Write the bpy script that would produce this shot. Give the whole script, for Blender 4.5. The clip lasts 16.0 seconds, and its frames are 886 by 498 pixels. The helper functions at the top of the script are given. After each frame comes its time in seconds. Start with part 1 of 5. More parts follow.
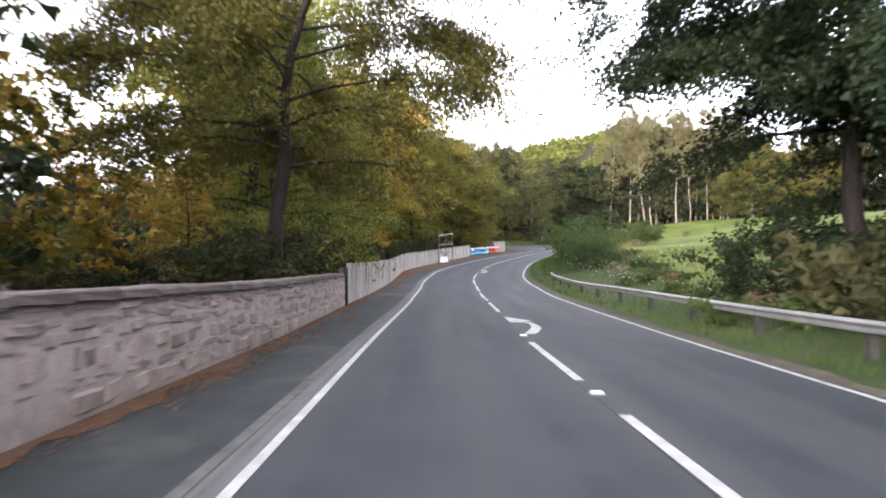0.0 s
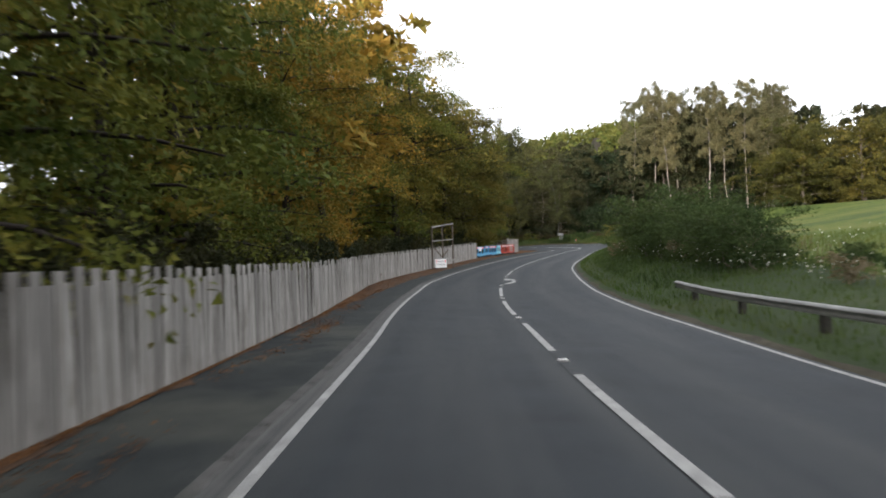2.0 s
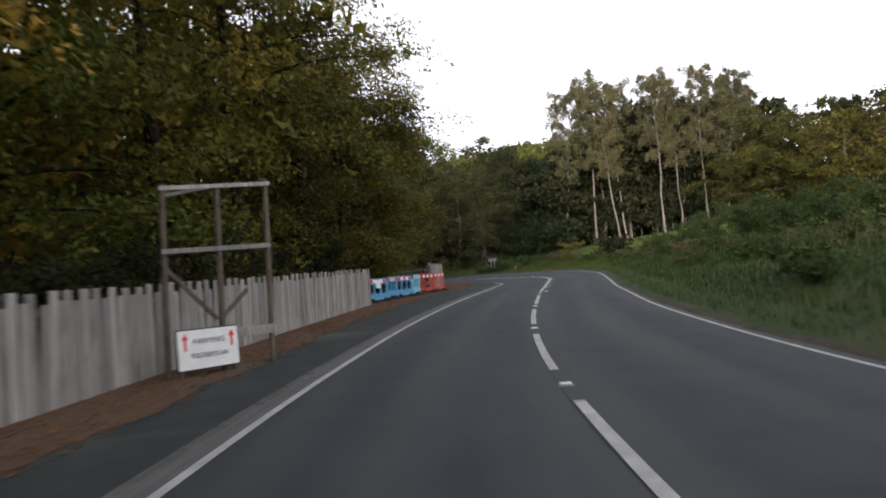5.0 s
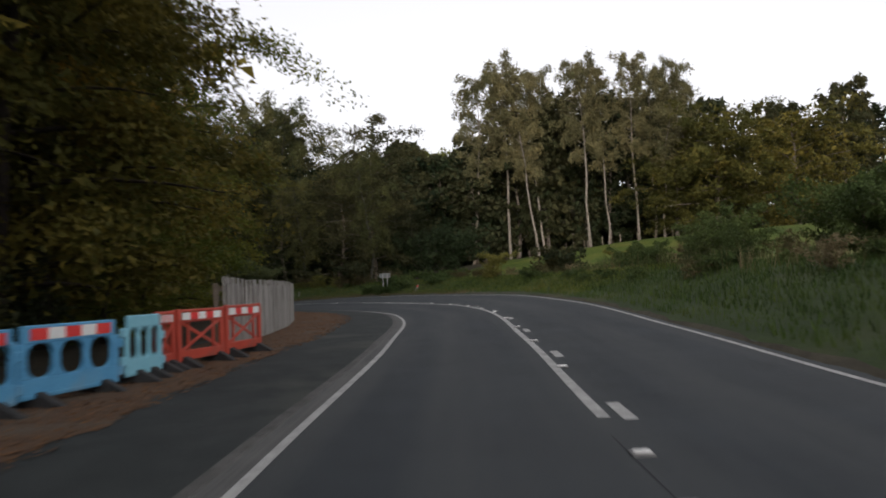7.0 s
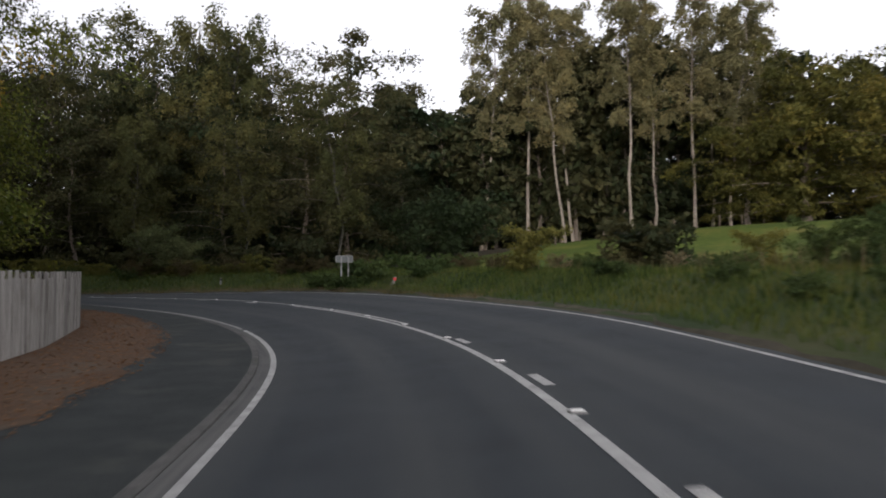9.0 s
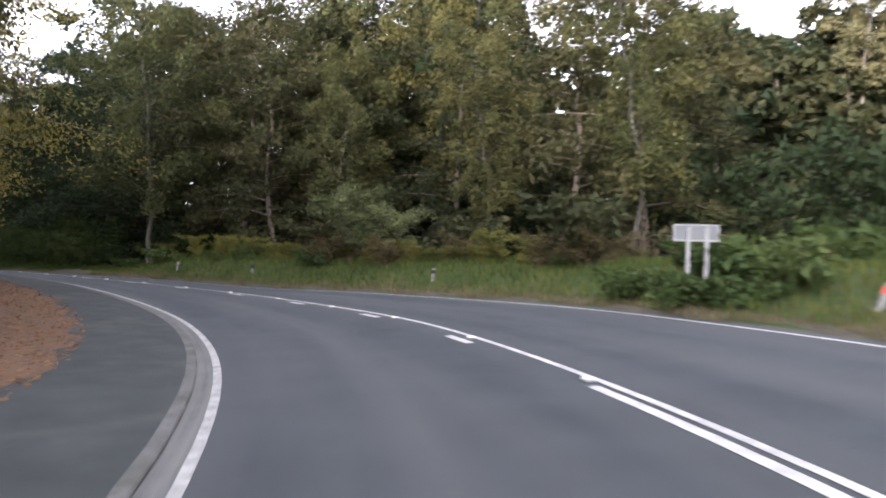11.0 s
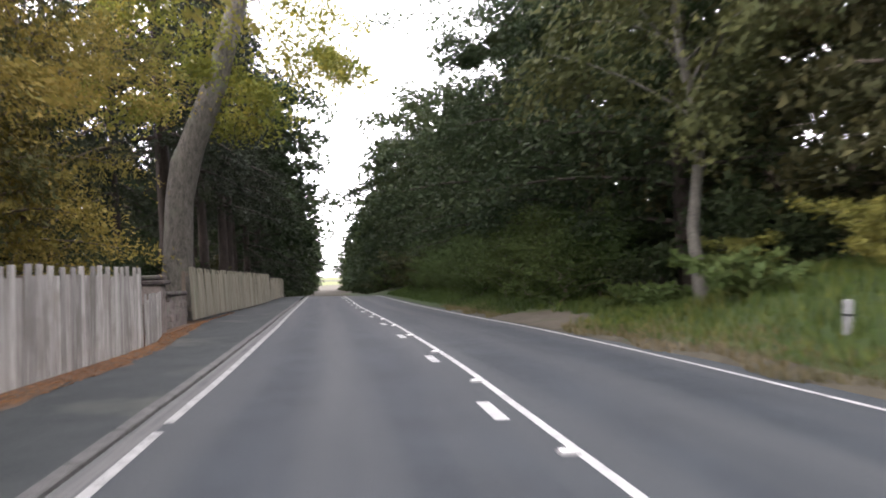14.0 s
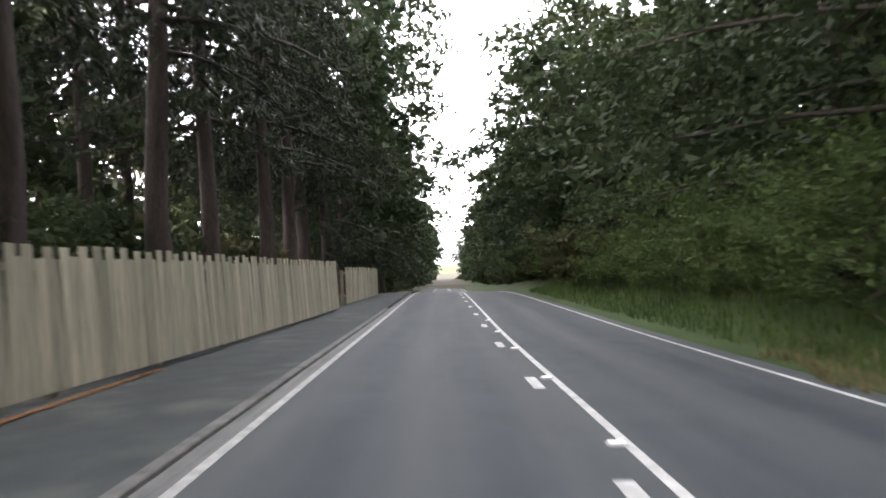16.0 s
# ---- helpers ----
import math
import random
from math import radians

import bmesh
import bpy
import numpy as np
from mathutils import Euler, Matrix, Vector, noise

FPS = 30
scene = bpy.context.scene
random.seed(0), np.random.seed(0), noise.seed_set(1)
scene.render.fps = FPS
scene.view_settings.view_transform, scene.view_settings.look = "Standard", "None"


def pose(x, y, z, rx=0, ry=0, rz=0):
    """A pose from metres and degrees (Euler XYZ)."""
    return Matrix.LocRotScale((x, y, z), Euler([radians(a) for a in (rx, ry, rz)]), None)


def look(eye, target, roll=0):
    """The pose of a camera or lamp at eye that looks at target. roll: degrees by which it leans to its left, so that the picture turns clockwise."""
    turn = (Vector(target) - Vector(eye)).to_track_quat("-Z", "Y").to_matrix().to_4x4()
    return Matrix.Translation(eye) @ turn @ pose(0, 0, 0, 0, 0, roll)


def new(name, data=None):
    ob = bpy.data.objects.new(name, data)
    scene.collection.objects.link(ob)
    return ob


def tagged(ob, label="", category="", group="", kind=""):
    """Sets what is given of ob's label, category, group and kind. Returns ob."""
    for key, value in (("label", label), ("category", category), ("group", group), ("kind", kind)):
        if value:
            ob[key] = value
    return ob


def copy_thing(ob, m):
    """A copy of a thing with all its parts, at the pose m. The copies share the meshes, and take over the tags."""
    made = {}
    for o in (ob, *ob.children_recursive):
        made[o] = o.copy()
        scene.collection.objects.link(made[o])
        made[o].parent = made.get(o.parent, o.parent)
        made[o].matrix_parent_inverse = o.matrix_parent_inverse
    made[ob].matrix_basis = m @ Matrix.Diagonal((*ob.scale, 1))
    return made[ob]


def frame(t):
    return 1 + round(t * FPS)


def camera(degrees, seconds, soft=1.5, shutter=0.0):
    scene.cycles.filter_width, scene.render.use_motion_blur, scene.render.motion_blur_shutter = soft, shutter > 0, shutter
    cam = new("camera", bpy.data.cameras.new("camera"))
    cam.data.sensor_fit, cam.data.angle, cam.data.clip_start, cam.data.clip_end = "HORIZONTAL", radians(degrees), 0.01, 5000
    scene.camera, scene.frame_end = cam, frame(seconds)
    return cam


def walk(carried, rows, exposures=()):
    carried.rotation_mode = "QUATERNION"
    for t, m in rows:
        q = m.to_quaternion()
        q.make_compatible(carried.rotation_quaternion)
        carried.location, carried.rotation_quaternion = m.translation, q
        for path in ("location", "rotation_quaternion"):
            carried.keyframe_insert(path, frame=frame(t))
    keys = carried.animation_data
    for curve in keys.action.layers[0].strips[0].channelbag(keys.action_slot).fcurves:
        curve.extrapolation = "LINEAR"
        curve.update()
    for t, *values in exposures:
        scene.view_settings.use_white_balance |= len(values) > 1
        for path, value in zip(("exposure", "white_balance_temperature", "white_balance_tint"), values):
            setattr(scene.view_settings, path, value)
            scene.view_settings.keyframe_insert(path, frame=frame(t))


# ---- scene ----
cam = camera(67.2, 16.0, soft=1.8, shutter=0.34)
PATH = [
    (0.0, -0.000, -0.000, 1.280, 0.00, -0.66, 0.15),
    (0.5, -0.029, 5.158, 1.047, -0.18, -0.83, 0.12),
    (1.0, -0.005, 10.289, 0.829, -0.05, -0.51, 0.26),
    (1.5, 0.052, 15.514, 0.687, 0.06, -0.30, 0.91),
    (2.0, 0.067, 20.780, 0.551, -0.26, -0.12, 1.79),
    (2.5, 0.114, 26.009, 0.421, -0.46, 0.24, 2.52),
    (3.0, 0.129, 31.082, 0.332, -1.38, 0.56, 2.60),
    (3.5, 0.328, 36.235, 0.268, -3.08, 1.22, 2.82),
    (4.0, 0.745, 41.335, 0.272, -5.29, 1.75, 3.25),
    (4.5, 1.263, 46.365, 0.298, -7.29, 2.21, 3.57),
    (5.0, 1.882, 51.326, 0.346, -9.06, 2.57, 3.79),
    (5.5, 2.652, 56.205, 0.417, -10.85, 2.87, 3.86),
    (6.0, 3.623, 60.991, 0.510, -12.89, 3.11, 3.73),
    (6.5, 4.844, 65.673, 0.624, -15.40, 3.29, 3.35),
    (7.0, 6.316, 70.249, 0.761, -18.40, 3.43, 2.72),
    (7.5, 7.873, 74.658, 0.891, -21.36, 3.33, 2.22),
    (8.0, 9.548, 78.921, 1.010, -22.22, 3.12, 1.73),
    (8.5, 11.041, 83.251, 1.095, -21.26, 2.78, 1.05),
    (9.0, 12.350, 87.650, 1.145, -18.47, 2.33, 0.18),
    (9.5, 13.368, 92.087, 1.169, -14.29, 1.87, -0.72),
    (10.0, 13.988, 96.534, 1.175, -9.12, 1.53, -1.47),
    (10.5, 14.103, 100.962, 1.170, -3.38, 1.42, -1.90),
    (11.0, 13.712, 105.371, 1.154, 2.92, 1.53, -2.02),
    (11.5, 12.813, 109.729, 1.180, 10.67, 1.73, -2.52),
    (12.0, 11.402, 113.879, 1.218, 19.11, 2.18, -2.46),
    (12.5, 9.534, 117.709, 1.263, 26.51, 2.25, -1.77),
    (13.0, 7.261, 121.231, 1.321, 33.34, 2.42, -0.58),
    (13.5, 4.621, 124.449, 1.393, 39.07, 2.32, 0.74),
    (14.0, 1.564, 127.487, 1.458, 44.19, 1.91, 2.20),
    (14.5, -1.779, 130.321, 1.492, 49.12, 1.46, 3.36),
    (15.0, -5.437, 132.985, 1.489, 51.85, 1.51, 2.84),
    (15.5, -9.027, 135.678, 1.490, 53.69, 1.36, 2.48),
    (16.0, -12.672, 138.223, 1.442, 54.33, 1.28, 2.34),
]
walk(cam, [(t, pose(x, y, z, 90 + pitch, roll, yaw)) for t, x, y, z, yaw, pitch, roll in PATH],
     [(0, 2.68, 6000, 20), (0.5, 2.3, 6150, 18), (1.0, 2.0, 6300, 15), (1.3, 1.68, 6350, 12), (1.6, 1.5, 6350, 11),
 (2.0, 1.6, 6200, 12), (3, 1.67, 6150, 14), (4, 1.32, 6150, 15), (6.5, 0.78, 6300, 15), (7.5, 0.36, 6350, 14),
 (8.2, 0.32, 6350, 14), (10.3, 2.1, 6000, 21), (11.0, 2.75, 6000, 22), (11.5, 3.1, 6050, 22), (12.5, 3.55, 6300, 22),
 (14.5, 3.6, 6350, 20), (16, 3.85, 6350, 16)])

# ---- light: a bright evening sky and a low, soft, warm sun ----
SUN_ELEVATION, SUN_FROM = 14.0, 205.0          # degrees; compass bearing with +y as north
world = bpy.data.worlds.new("evening_sky")
scene.world = world
world.use_nodes = True
wn = world.node_tree.nodes
sky = wn.new("ShaderNodeTexSky")
sky.sky_type = "NISHITA"
sky.sun_disc = False
sky.sun_elevation, sky.sun_rotation = radians(SUN_ELEVATION), radians(SUN_FROM)
sky.air_density, sky.dust_density, sky.ozone_density = 1.0, 5.0, 1.0
wn["Background"].inputs["Strength"].default_value = 0.15
haze = wn.new("ShaderNodeHueSaturation")                 # thin bright cloud takes most of the colour out of the sky
haze.inputs["Saturation"].default_value, haze.inputs["Value"].default_value = 0.14, 1.42
world.node_tree.links.new(sky.outputs["Color"], haze.inputs["Color"])
veil = wn.new("ShaderNodeMix")                           # and evens it out
veil.data_type = "RGBA"
veil.inputs["Factor"].default_value, veil.inputs["B"].default_value = 0.45, (5.0, 4.95, 4.85, 1)
world.node_tree.links.new(haze.outputs["Color"], veil.inputs["A"])
world.node_tree.links.new(veil.outputs["Result"], wn["Background"].inputs["Color"])
sun = new("sun", bpy.data.lights.new("sun", "SUN"))
sun.data.energy, sun.data.angle, sun.data.color = 0.30, radians(12.0), (1.0, 0.80, 0.56)
a, e = radians(SUN_FROM), radians(SUN_ELEVATION)
sun.matrix_world = look((0, 0, 60), (-math.sin(a) * math.cos(e), -math.cos(a) * math.cos(e), 60 - math.sin(e)))


# ---- materials ----
def material(name, dark, light, scale=6.0, rough=0.85, fine=60.0, bump=0.25, metal=0.0, per_object=0.0, stain=None, stain_scale=0.6, spread=0.35, stain_at=0.55, grain=None):
    """Two colours mixed by a coarse and a fine noise, with relief; stain: a third colour in large blotches."""
    m = bpy.data.materials.new(name)
    m.use_nodes = True
    n, link = m.node_tree.nodes, m.node_tree.links.new
    b = n["Principled BSDF"]
    b.inputs["Roughness"].default_value, b.inputs["Metallic"].default_value = rough, metal
    if rough > 0.75:
        b.inputs["Specular IOR Level"].default_value = 0.2
    tc = n.new("ShaderNodeTexCoord")
    n1, n2 = n.new("ShaderNodeTexNoise"), n.new("ShaderNodeTexNoise")
    n1.inputs["Scale"].default_value, n2.inputs["Scale"].default_value = scale, fine
    n1.inputs["Detail"].default_value, n2.inputs["Detail"].default_value = 4, 3
    place = tc.outputs["Object"]
    if per_object:                                       # each piece is cut from another part of the pattern
        who, shift, here = n.new("ShaderNodeObjectInfo"), n.new("ShaderNodeVectorMath"), n.new("ShaderNodeVectorMath")
        shift.operation, here.operation = "SCALE", "ADD"
        shift.inputs[0].default_value = (31.0, 57.0, 83.0)
        link(who.outputs["Random"], shift.inputs["Scale"])
        link(place, here.inputs[0]), link(shift.outputs[0], here.inputs[1])
        place = here.outputs[0]
    spot = place
    if grain:                                            # drawn out along the grain
        mp = n.new("ShaderNodeMapping")
        mp.inputs["Scale"].default_value = grain
        link(place, mp.inputs["Vector"])
        place = mp.outputs["Vector"]
    link(place, n1.inputs["Vector"]), link(place, n2.inputs["Vector"])
    add = n.new("ShaderNodeMath")
    add.operation = "ADD"
    link(n1.outputs["Fac"], add.inputs[0]), link(n2.outputs["Fac"], add.inputs[1])
    ramp = n.new("ShaderNodeMapRange")
    ramp.inputs["From Min"].default_value, ramp.inputs["From Max"].default_value = 1 - spread, 1 + spread
    link(add.outputs[0], ramp.inputs["Value"])
    mix = n.new("ShaderNodeMix")
    mix.data_type = "RGBA"
    mix.inputs["A"].default_value, mix.inputs["B"].default_value = (*dark, 1), (*light, 1)
    link(ramp.outputs["Result"], mix.inputs["Factor"])
    out = mix.outputs["Result"]
    if stain:
        n3 = n.new("ShaderNodeTexNoise")
        n3.inputs["Scale"].default_value, n3.inputs["Detail"].default_value = stain_scale, 6
        link(spot, n3.inputs["Vector"])
        r3 = n.new("ShaderNodeMapRange")
        r3.inputs["From Min"].default_value, r3.inputs["From Max"].default_value = stain_at, stain_at + 0.15
        link(n3.outputs["Fac"], r3.inputs["Value"])
        mx = n.new("ShaderNodeMix")
        mx.data_type = "RGBA"
        mx.inputs["B"].default_value = (*stain, 1)
        link(r3.outputs["Result"], mx.inputs["Factor"]), link(out, mx.inputs["A"])
        out = mx.outputs["Result"]
    if per_object:
        info = n.new("ShaderNodeObjectInfo")
        rr = n.new("ShaderNodeMapRange")
        rr.inputs["To Min"].default_value, rr.inputs["To Max"].default_value = 1 - per_object, 1 + per_object
        link(info.outputs["Random"], rr.inputs["Value"])
        hsv = n.new("ShaderNodeHueSaturation")
        link(rr.outputs["Result"], hsv.inputs["Value"]), link(out, hsv.inputs["Color"])
        out = hsv.outputs["Color"]
    link(out, b.inputs["Base Color"])
    bp = n.new("ShaderNodeBump")
    bp.inputs["Strength"].default_value, bp.inputs["Distance"].default_value = bump, 0.02
    link(add.outputs[0], bp.inputs["Height"]), link(bp.outputs["Normal"], b.inputs["Normal"])
    return m


def foliage(name, colours, through_light=0.25, hue_spread=0.5):
    """Leaves: each leaf takes its own colour; some light passes through."""
    m = bpy.data.materials.new(name)
    m.use_nodes = True
    n, link = m.node_tree.nodes, m.node_tree.links.new
    geo, info, tc = n.new("ShaderNodeNewGeometry"), n.new("ShaderNodeObjectInfo"), n.new("ShaderNodeTexCoord")
    big = n.new("ShaderNodeTexNoise")
    big.inputs["Scale"].default_value, big.inputs["Detail"].default_value = 0.45, 2
    link(tc.outputs["Object"], big.inputs["Vector"])
    s1, s2 = n.new("ShaderNodeMath"), n.new("ShaderNodeMath")
    s1.operation, s2.operation = "MULTIPLY_ADD", "MULTIPLY_ADD"
    s1.inputs[1].default_value = 0.35
    link(geo.outputs["Random Per Island"], s1.inputs[0])
    s2.inputs[1].default_value = 0.5
    link(info.outputs["Random"], s2.inputs[0])
    sub = n.new("ShaderNodeMapRange")
    sub.inputs["From Min"].default_value, sub.inputs["From Max"].default_value = 0.3, 0.7
    sub.inputs["To Min"].default_value, sub.inputs["To Max"].default_value = -0.1, 0.35
    link(big.outputs["Fac"], sub.inputs["Value"]), link(sub.outputs["Result"], s2.inputs[2]), link(s2.outputs[0], s1.inputs[2])
    ramp = n.new("ShaderNodeValToRGB")
    el = ramp.color_ramp.elements
    while len(el) < len(colours):
        el.new(0.5)
    for i, c in enumerate(colours):
        el[i].position, el[i].color = i / (len(colours) - 1), (*c, 1)
    link(s1.outputs[0], ramp.inputs["Fac"])
    b = n["Principled BSDF"]
    b.inputs["Roughness"].default_value, b.inputs["Specular IOR Level"].default_value = 0.65, 0.10
    link(ramp.outputs["Color"], b.inputs["Base Color"])
    tr, mx = n.new("ShaderNodeBsdfTranslucent"), n.new("ShaderNodeMixShader")
    link(ramp.outputs["Color"], tr.inputs["Color"])
    mx.inputs["Fac"].default_value = through_light
    link(b.outputs[0], mx.inputs[1]), link(tr.outputs[0], mx.inputs[2]), link(mx.outputs[0], n["Material Output"].inputs["Surface"])
    return m


M_FOOTWAY = material("footway_asphalt", (0.018, 0.0225, 0.0225), (0.039, 0.0435, 0.043), 2.0, 0.9, 70, 0.4, stain=(0.058, 0.061, 0.052), stain_scale=0.5)
M_KERB = material("concrete_kerb", (0.052, 0.052, 0.050), (0.112, 0.110, 0.105), 5, 0.9, 60, 0.35, per_object=0.08, stain=(0.055, 0.057, 0.05), stain_scale=1.5)
M_PAINT = material("road_paint", (0.21, 0.21, 0.205), (0.43, 0.43, 0.415), 5, 0.8, 60, 0.3, stain=(0.22, 0.22, 0.215), stain_scale=3.2, stain_at=0.58)
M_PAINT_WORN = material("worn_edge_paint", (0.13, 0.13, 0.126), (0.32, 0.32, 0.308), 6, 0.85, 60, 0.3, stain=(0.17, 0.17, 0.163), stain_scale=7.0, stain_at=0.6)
M_GRASS = material("grass_ground", (0.015, 0.028, 0.008), (0.032, 0.048, 0.013), 0.8, 0.95, 14, 0.6, stain=(0.052, 0.054, 0.022), stain_scale=0.25)
M_SEAM = material("road_joint", (0.016, 0.018, 0.020), (0.030, 0.032, 0.035), 4, 0.9, 40, 0.2)
M_FIELD = material("woodland_floor", (0.016, 0.015, 0.009), (0.042, 0.034, 0.020), 0.9, 0.95, 12, 0.6)


def ground_material():
    """Woodland floor that gives way to rough meadow where the layer 'meadow' says so."""
    m = material("woodland_and_meadow", (0.016, 0.015, 0.009), (0.042, 0.034, 0.020), 0.9, 0.95, 12, 0.6)
    n, link = m.node_tree.nodes, m.node_tree.links.new
    b = n["Principled BSDF"]
    base = b.inputs["Base Color"].links[0].from_socket
    tc, ramp = n.new("ShaderNodeTexCoord"), n.new("ShaderNodeValToRGB")
    patch, tuft = n.new("ShaderNodeTexNoise"), n.new("ShaderNodeTexNoise")
    patch.inputs["Scale"].default_value, patch.inputs["Detail"].default_value = 0.16, 8
    tuft.inputs["Scale"].default_value, tuft.inputs["Detail"].default_value = 2.2, 5
    link(tc.outputs["Object"], patch.inputs["Vector"]), link(tc.outputs["Object"], tuft.inputs["Vector"])
    both = n.new("ShaderNodeMath")
    both.operation = "MULTIPLY_ADD"
    both.inputs[1].default_value = 0.55
    link(tuft.outputs["Fac"], both.inputs[0]), link(patch.outputs["Fac"], both.inputs[2])
    el = ramp.color_ramp.elements
    el.new(0.5)
    for k, (at_, c) in enumerate(((0.58, (0.027, 0.046, 0.004)), (0.78, (0.056, 0.082, 0.007)), (0.96, (0.105, 0.100, 0.020)))):
        el[k].position, el[k].color = at_, (*c, 1)
    link(both.outputs[0], ramp.inputs["Fac"])
    layer, edge, mx = n.new("ShaderNodeAttribute"), n.new("ShaderNodeMath"), n.new("ShaderNodeMix")
    layer.attribute_name = "meadow"
    edge.operation = "MULTIPLY_ADD"
    edge.inputs[1].default_value = 1.6
    ragged, cut = n.new("ShaderNodeMath"), n.new("ShaderNodeMapRange")
    ragged.operation = "SUBTRACT"
    link(tuft.outputs["Fac"], ragged.inputs[0])
    ragged.inputs[1].default_value = 0.8
    link(layer.outputs["Fac"], edge.inputs[0]), link(ragged.outputs[0], edge.inputs[2])
    cut.inputs["From Min"].default_value, cut.inputs["From Max"].default_value = 0.3, 0.6
    link(edge.outputs[0], cut.inputs["Value"])
    mx.data_type = "RGBA"
    link(cut.outputs["Result"], mx.inputs["Factor"]), link(base, mx.inputs["A"]), link(ramp.outputs["Color"], mx.inputs["B"]), link(mx.outputs["Result"], b.inputs["Base Color"])
    return m


M_MUD = material("muddy_edge", (0.030, 0.027, 0.019), (0.075, 0.066, 0.046), 3, 0.95, 40, 0.5)
M_TRACK = material("pale_track_earth", (0.044, 0.038, 0.028), (0.086, 0.074, 0.055), 2, 0.95, 30, 0.5, stain=(0.05, 0.055, 0.03), stain_scale=0.9)
M_STONE_OLD = material("weathered_stone", (0.085, 0.072, 0.064), (0.20, 0.17, 0.152), 5, 0.9, 45, 0.5, per_object=0.2, stain=(0.12, 0.125, 0.095), stain_scale=2.0)
M_LITTER = material("leaf_litter_earth", (0.048, 0.031, 0.021), (0.130, 0.078, 0.046), 9, 0.95, 45, 0.9, stain=(0.095, 0.075, 0.055), stain_scale=0.8)
M_STONE = material("sandstone", (0.19, 0.150, 0.136), (0.38, 0.312, 0.285), 5, 0.9, 45, 0.5, per_object=0.24, stain=(0.19, 0.185, 0.155), stain_scale=2.0)
M_MORTAR = material("lime_mortar", (0.17, 0.138, 0.126), (0.33, 0.28, 0.256), 8, 0.95, 60, 0.4)
M_COPING = material("coping_stone", (0.085, 0.070, 0.064), (0.18, 0.150, 0.138), 4, 0.9, 40, 0.4, per_object=0.15, stain=(0.16, 0.17, 0.13), stain_scale=1.5)
M_COPING_DARK = material("dark_lichened_coping", (0.045, 0.038, 0.037), (0.105, 0.088, 0.082), 4, 0.9, 40, 0.4, per_object=0.12, stain=(0.10, 0.105, 0.08), stain_scale=1.8)
M_BOARD = material("weathered_board", (0.13, 0.12, 0.11), (0.42, 0.40, 0.37), 22, 0.85, 90, 0.4, per_object=0.26, stain=(0.20, 0.185, 0.165), stain_scale=1.6, stain_at=0.52, grain=(1, 1, 0.035))
M_BOARD_NEW = material("tan_board", (0.105, 0.098, 0.072), (0.275, 0.252, 0.190), 22, 0.85, 90, 0.35, per_object=0.25, grain=(1, 1, 0.035), stain=(0.165, 0.170, 0.118), stain_scale=1.1)
M_POST = material("dark_timber", (0.075, 0.06, 0.045), (0.16, 0.13, 0.10), 5, 0.85, 40, 0.4, per_object=0.15)
M_STEEL = material("galvanised_rail", (0.13, 0.13, 0.125), (0.26, 0.26, 0.25), 2.5, 0.6, 30, 0.1, metal=0.25, stain=(0.12, 0.115, 0.10), stain_scale=1.0)
M_BLUE = material("blue_plastic", (0.060, 0.24, 0.43), (0.10, 0.33, 0.53), 3, 0.5, 40, 0.08, stain=(0.13, 0.29, 0.42), stain_scale=2)
M_CYAN = material("pale_blue_plastic", (0.16, 0.42, 0.52), (0.25, 0.53, 0.62), 3, 0.5, 40, 0.08)
M_RED = material("red_plastic", (0.36, 0.040, 0.022), (0.48, 0.066, 0.036), 3, 0.5, 40, 0.08, stain=(0.29, 0.060, 0.040), stain_scale=2)
M_STRIPE_RED = material("red_reflective", (0.62, 0.03, 0.03), (0.72, 0.06, 0.05), 4, 0.4, 30, 0.03)
M_WHITE = material("white_plastic", (0.66, 0.66, 0.64), (0.82, 0.82, 0.80), 4, 0.5, 30, 0.05)
M_SIGN = material("weathered_sign", (0.15, 0.15, 0.146), (0.25, 0.25, 0.242), 5, 0.6, 40, 0.05)
M_SIGN_BACK = material("grey_sign_back", (0.075, 0.082, 0.083), (0.125, 0.133, 0.134), 4, 0.6, 40, 0.05, stain=(0.10, 0.10, 0.09), stain_scale=3)
M_BLACK = material("black_rubber", (0.02, 0.02, 0.02), (0.05, 0.05, 0.05), 6, 0.8, 40, 0.2)
M_RAIL_POST = material("dark_rail_post", (0.022, 0.021, 0.018), (0.050, 0.047, 0.040), 5, 0.85, 40, 0.3)
M_BARK = material("grey_brown_bark", (0.060, 0.047, 0.037), (0.17, 0.14, 0.115), 7, 0.95, 26, 0.9, grain=(1, 1, 0.3))
M_BARK_PALE = material("pale_bark", (0.037, 0.034, 0.028), (0.138, 0.127, 0.107), 9, 0.95, 30, 1.0, stain=(0.105, 0.110, 0.082), stain_scale=1.6, grain=(1, 1, 0.35))
M_BARK_GREY = material("grey_birch_bark", (0.033, 0.031, 0.026), (0.098, 0.092, 0.077), 4, 0.95, 26, 0.7, stain=(0.142, 0.136, 0.116), stain_scale=2.4, stain_at=0.6)
M_BARK_BIRCH = material("birch_bark", (0.12, 0.100, 0.080), (0.27, 0.235, 0.19), 2, 0.85, 14, 0.4, stain=(0.10, 0.085, 0.07), stain_scale=2.6, stain_at=0.6)
M_BARK_DARK = material("dark_conifer_bark", (0.013, 0.010, 0.009), (0.036, 0.028, 0.023), 7, 0.95, 26, 0.9, grain=(1, 1, 0.3))


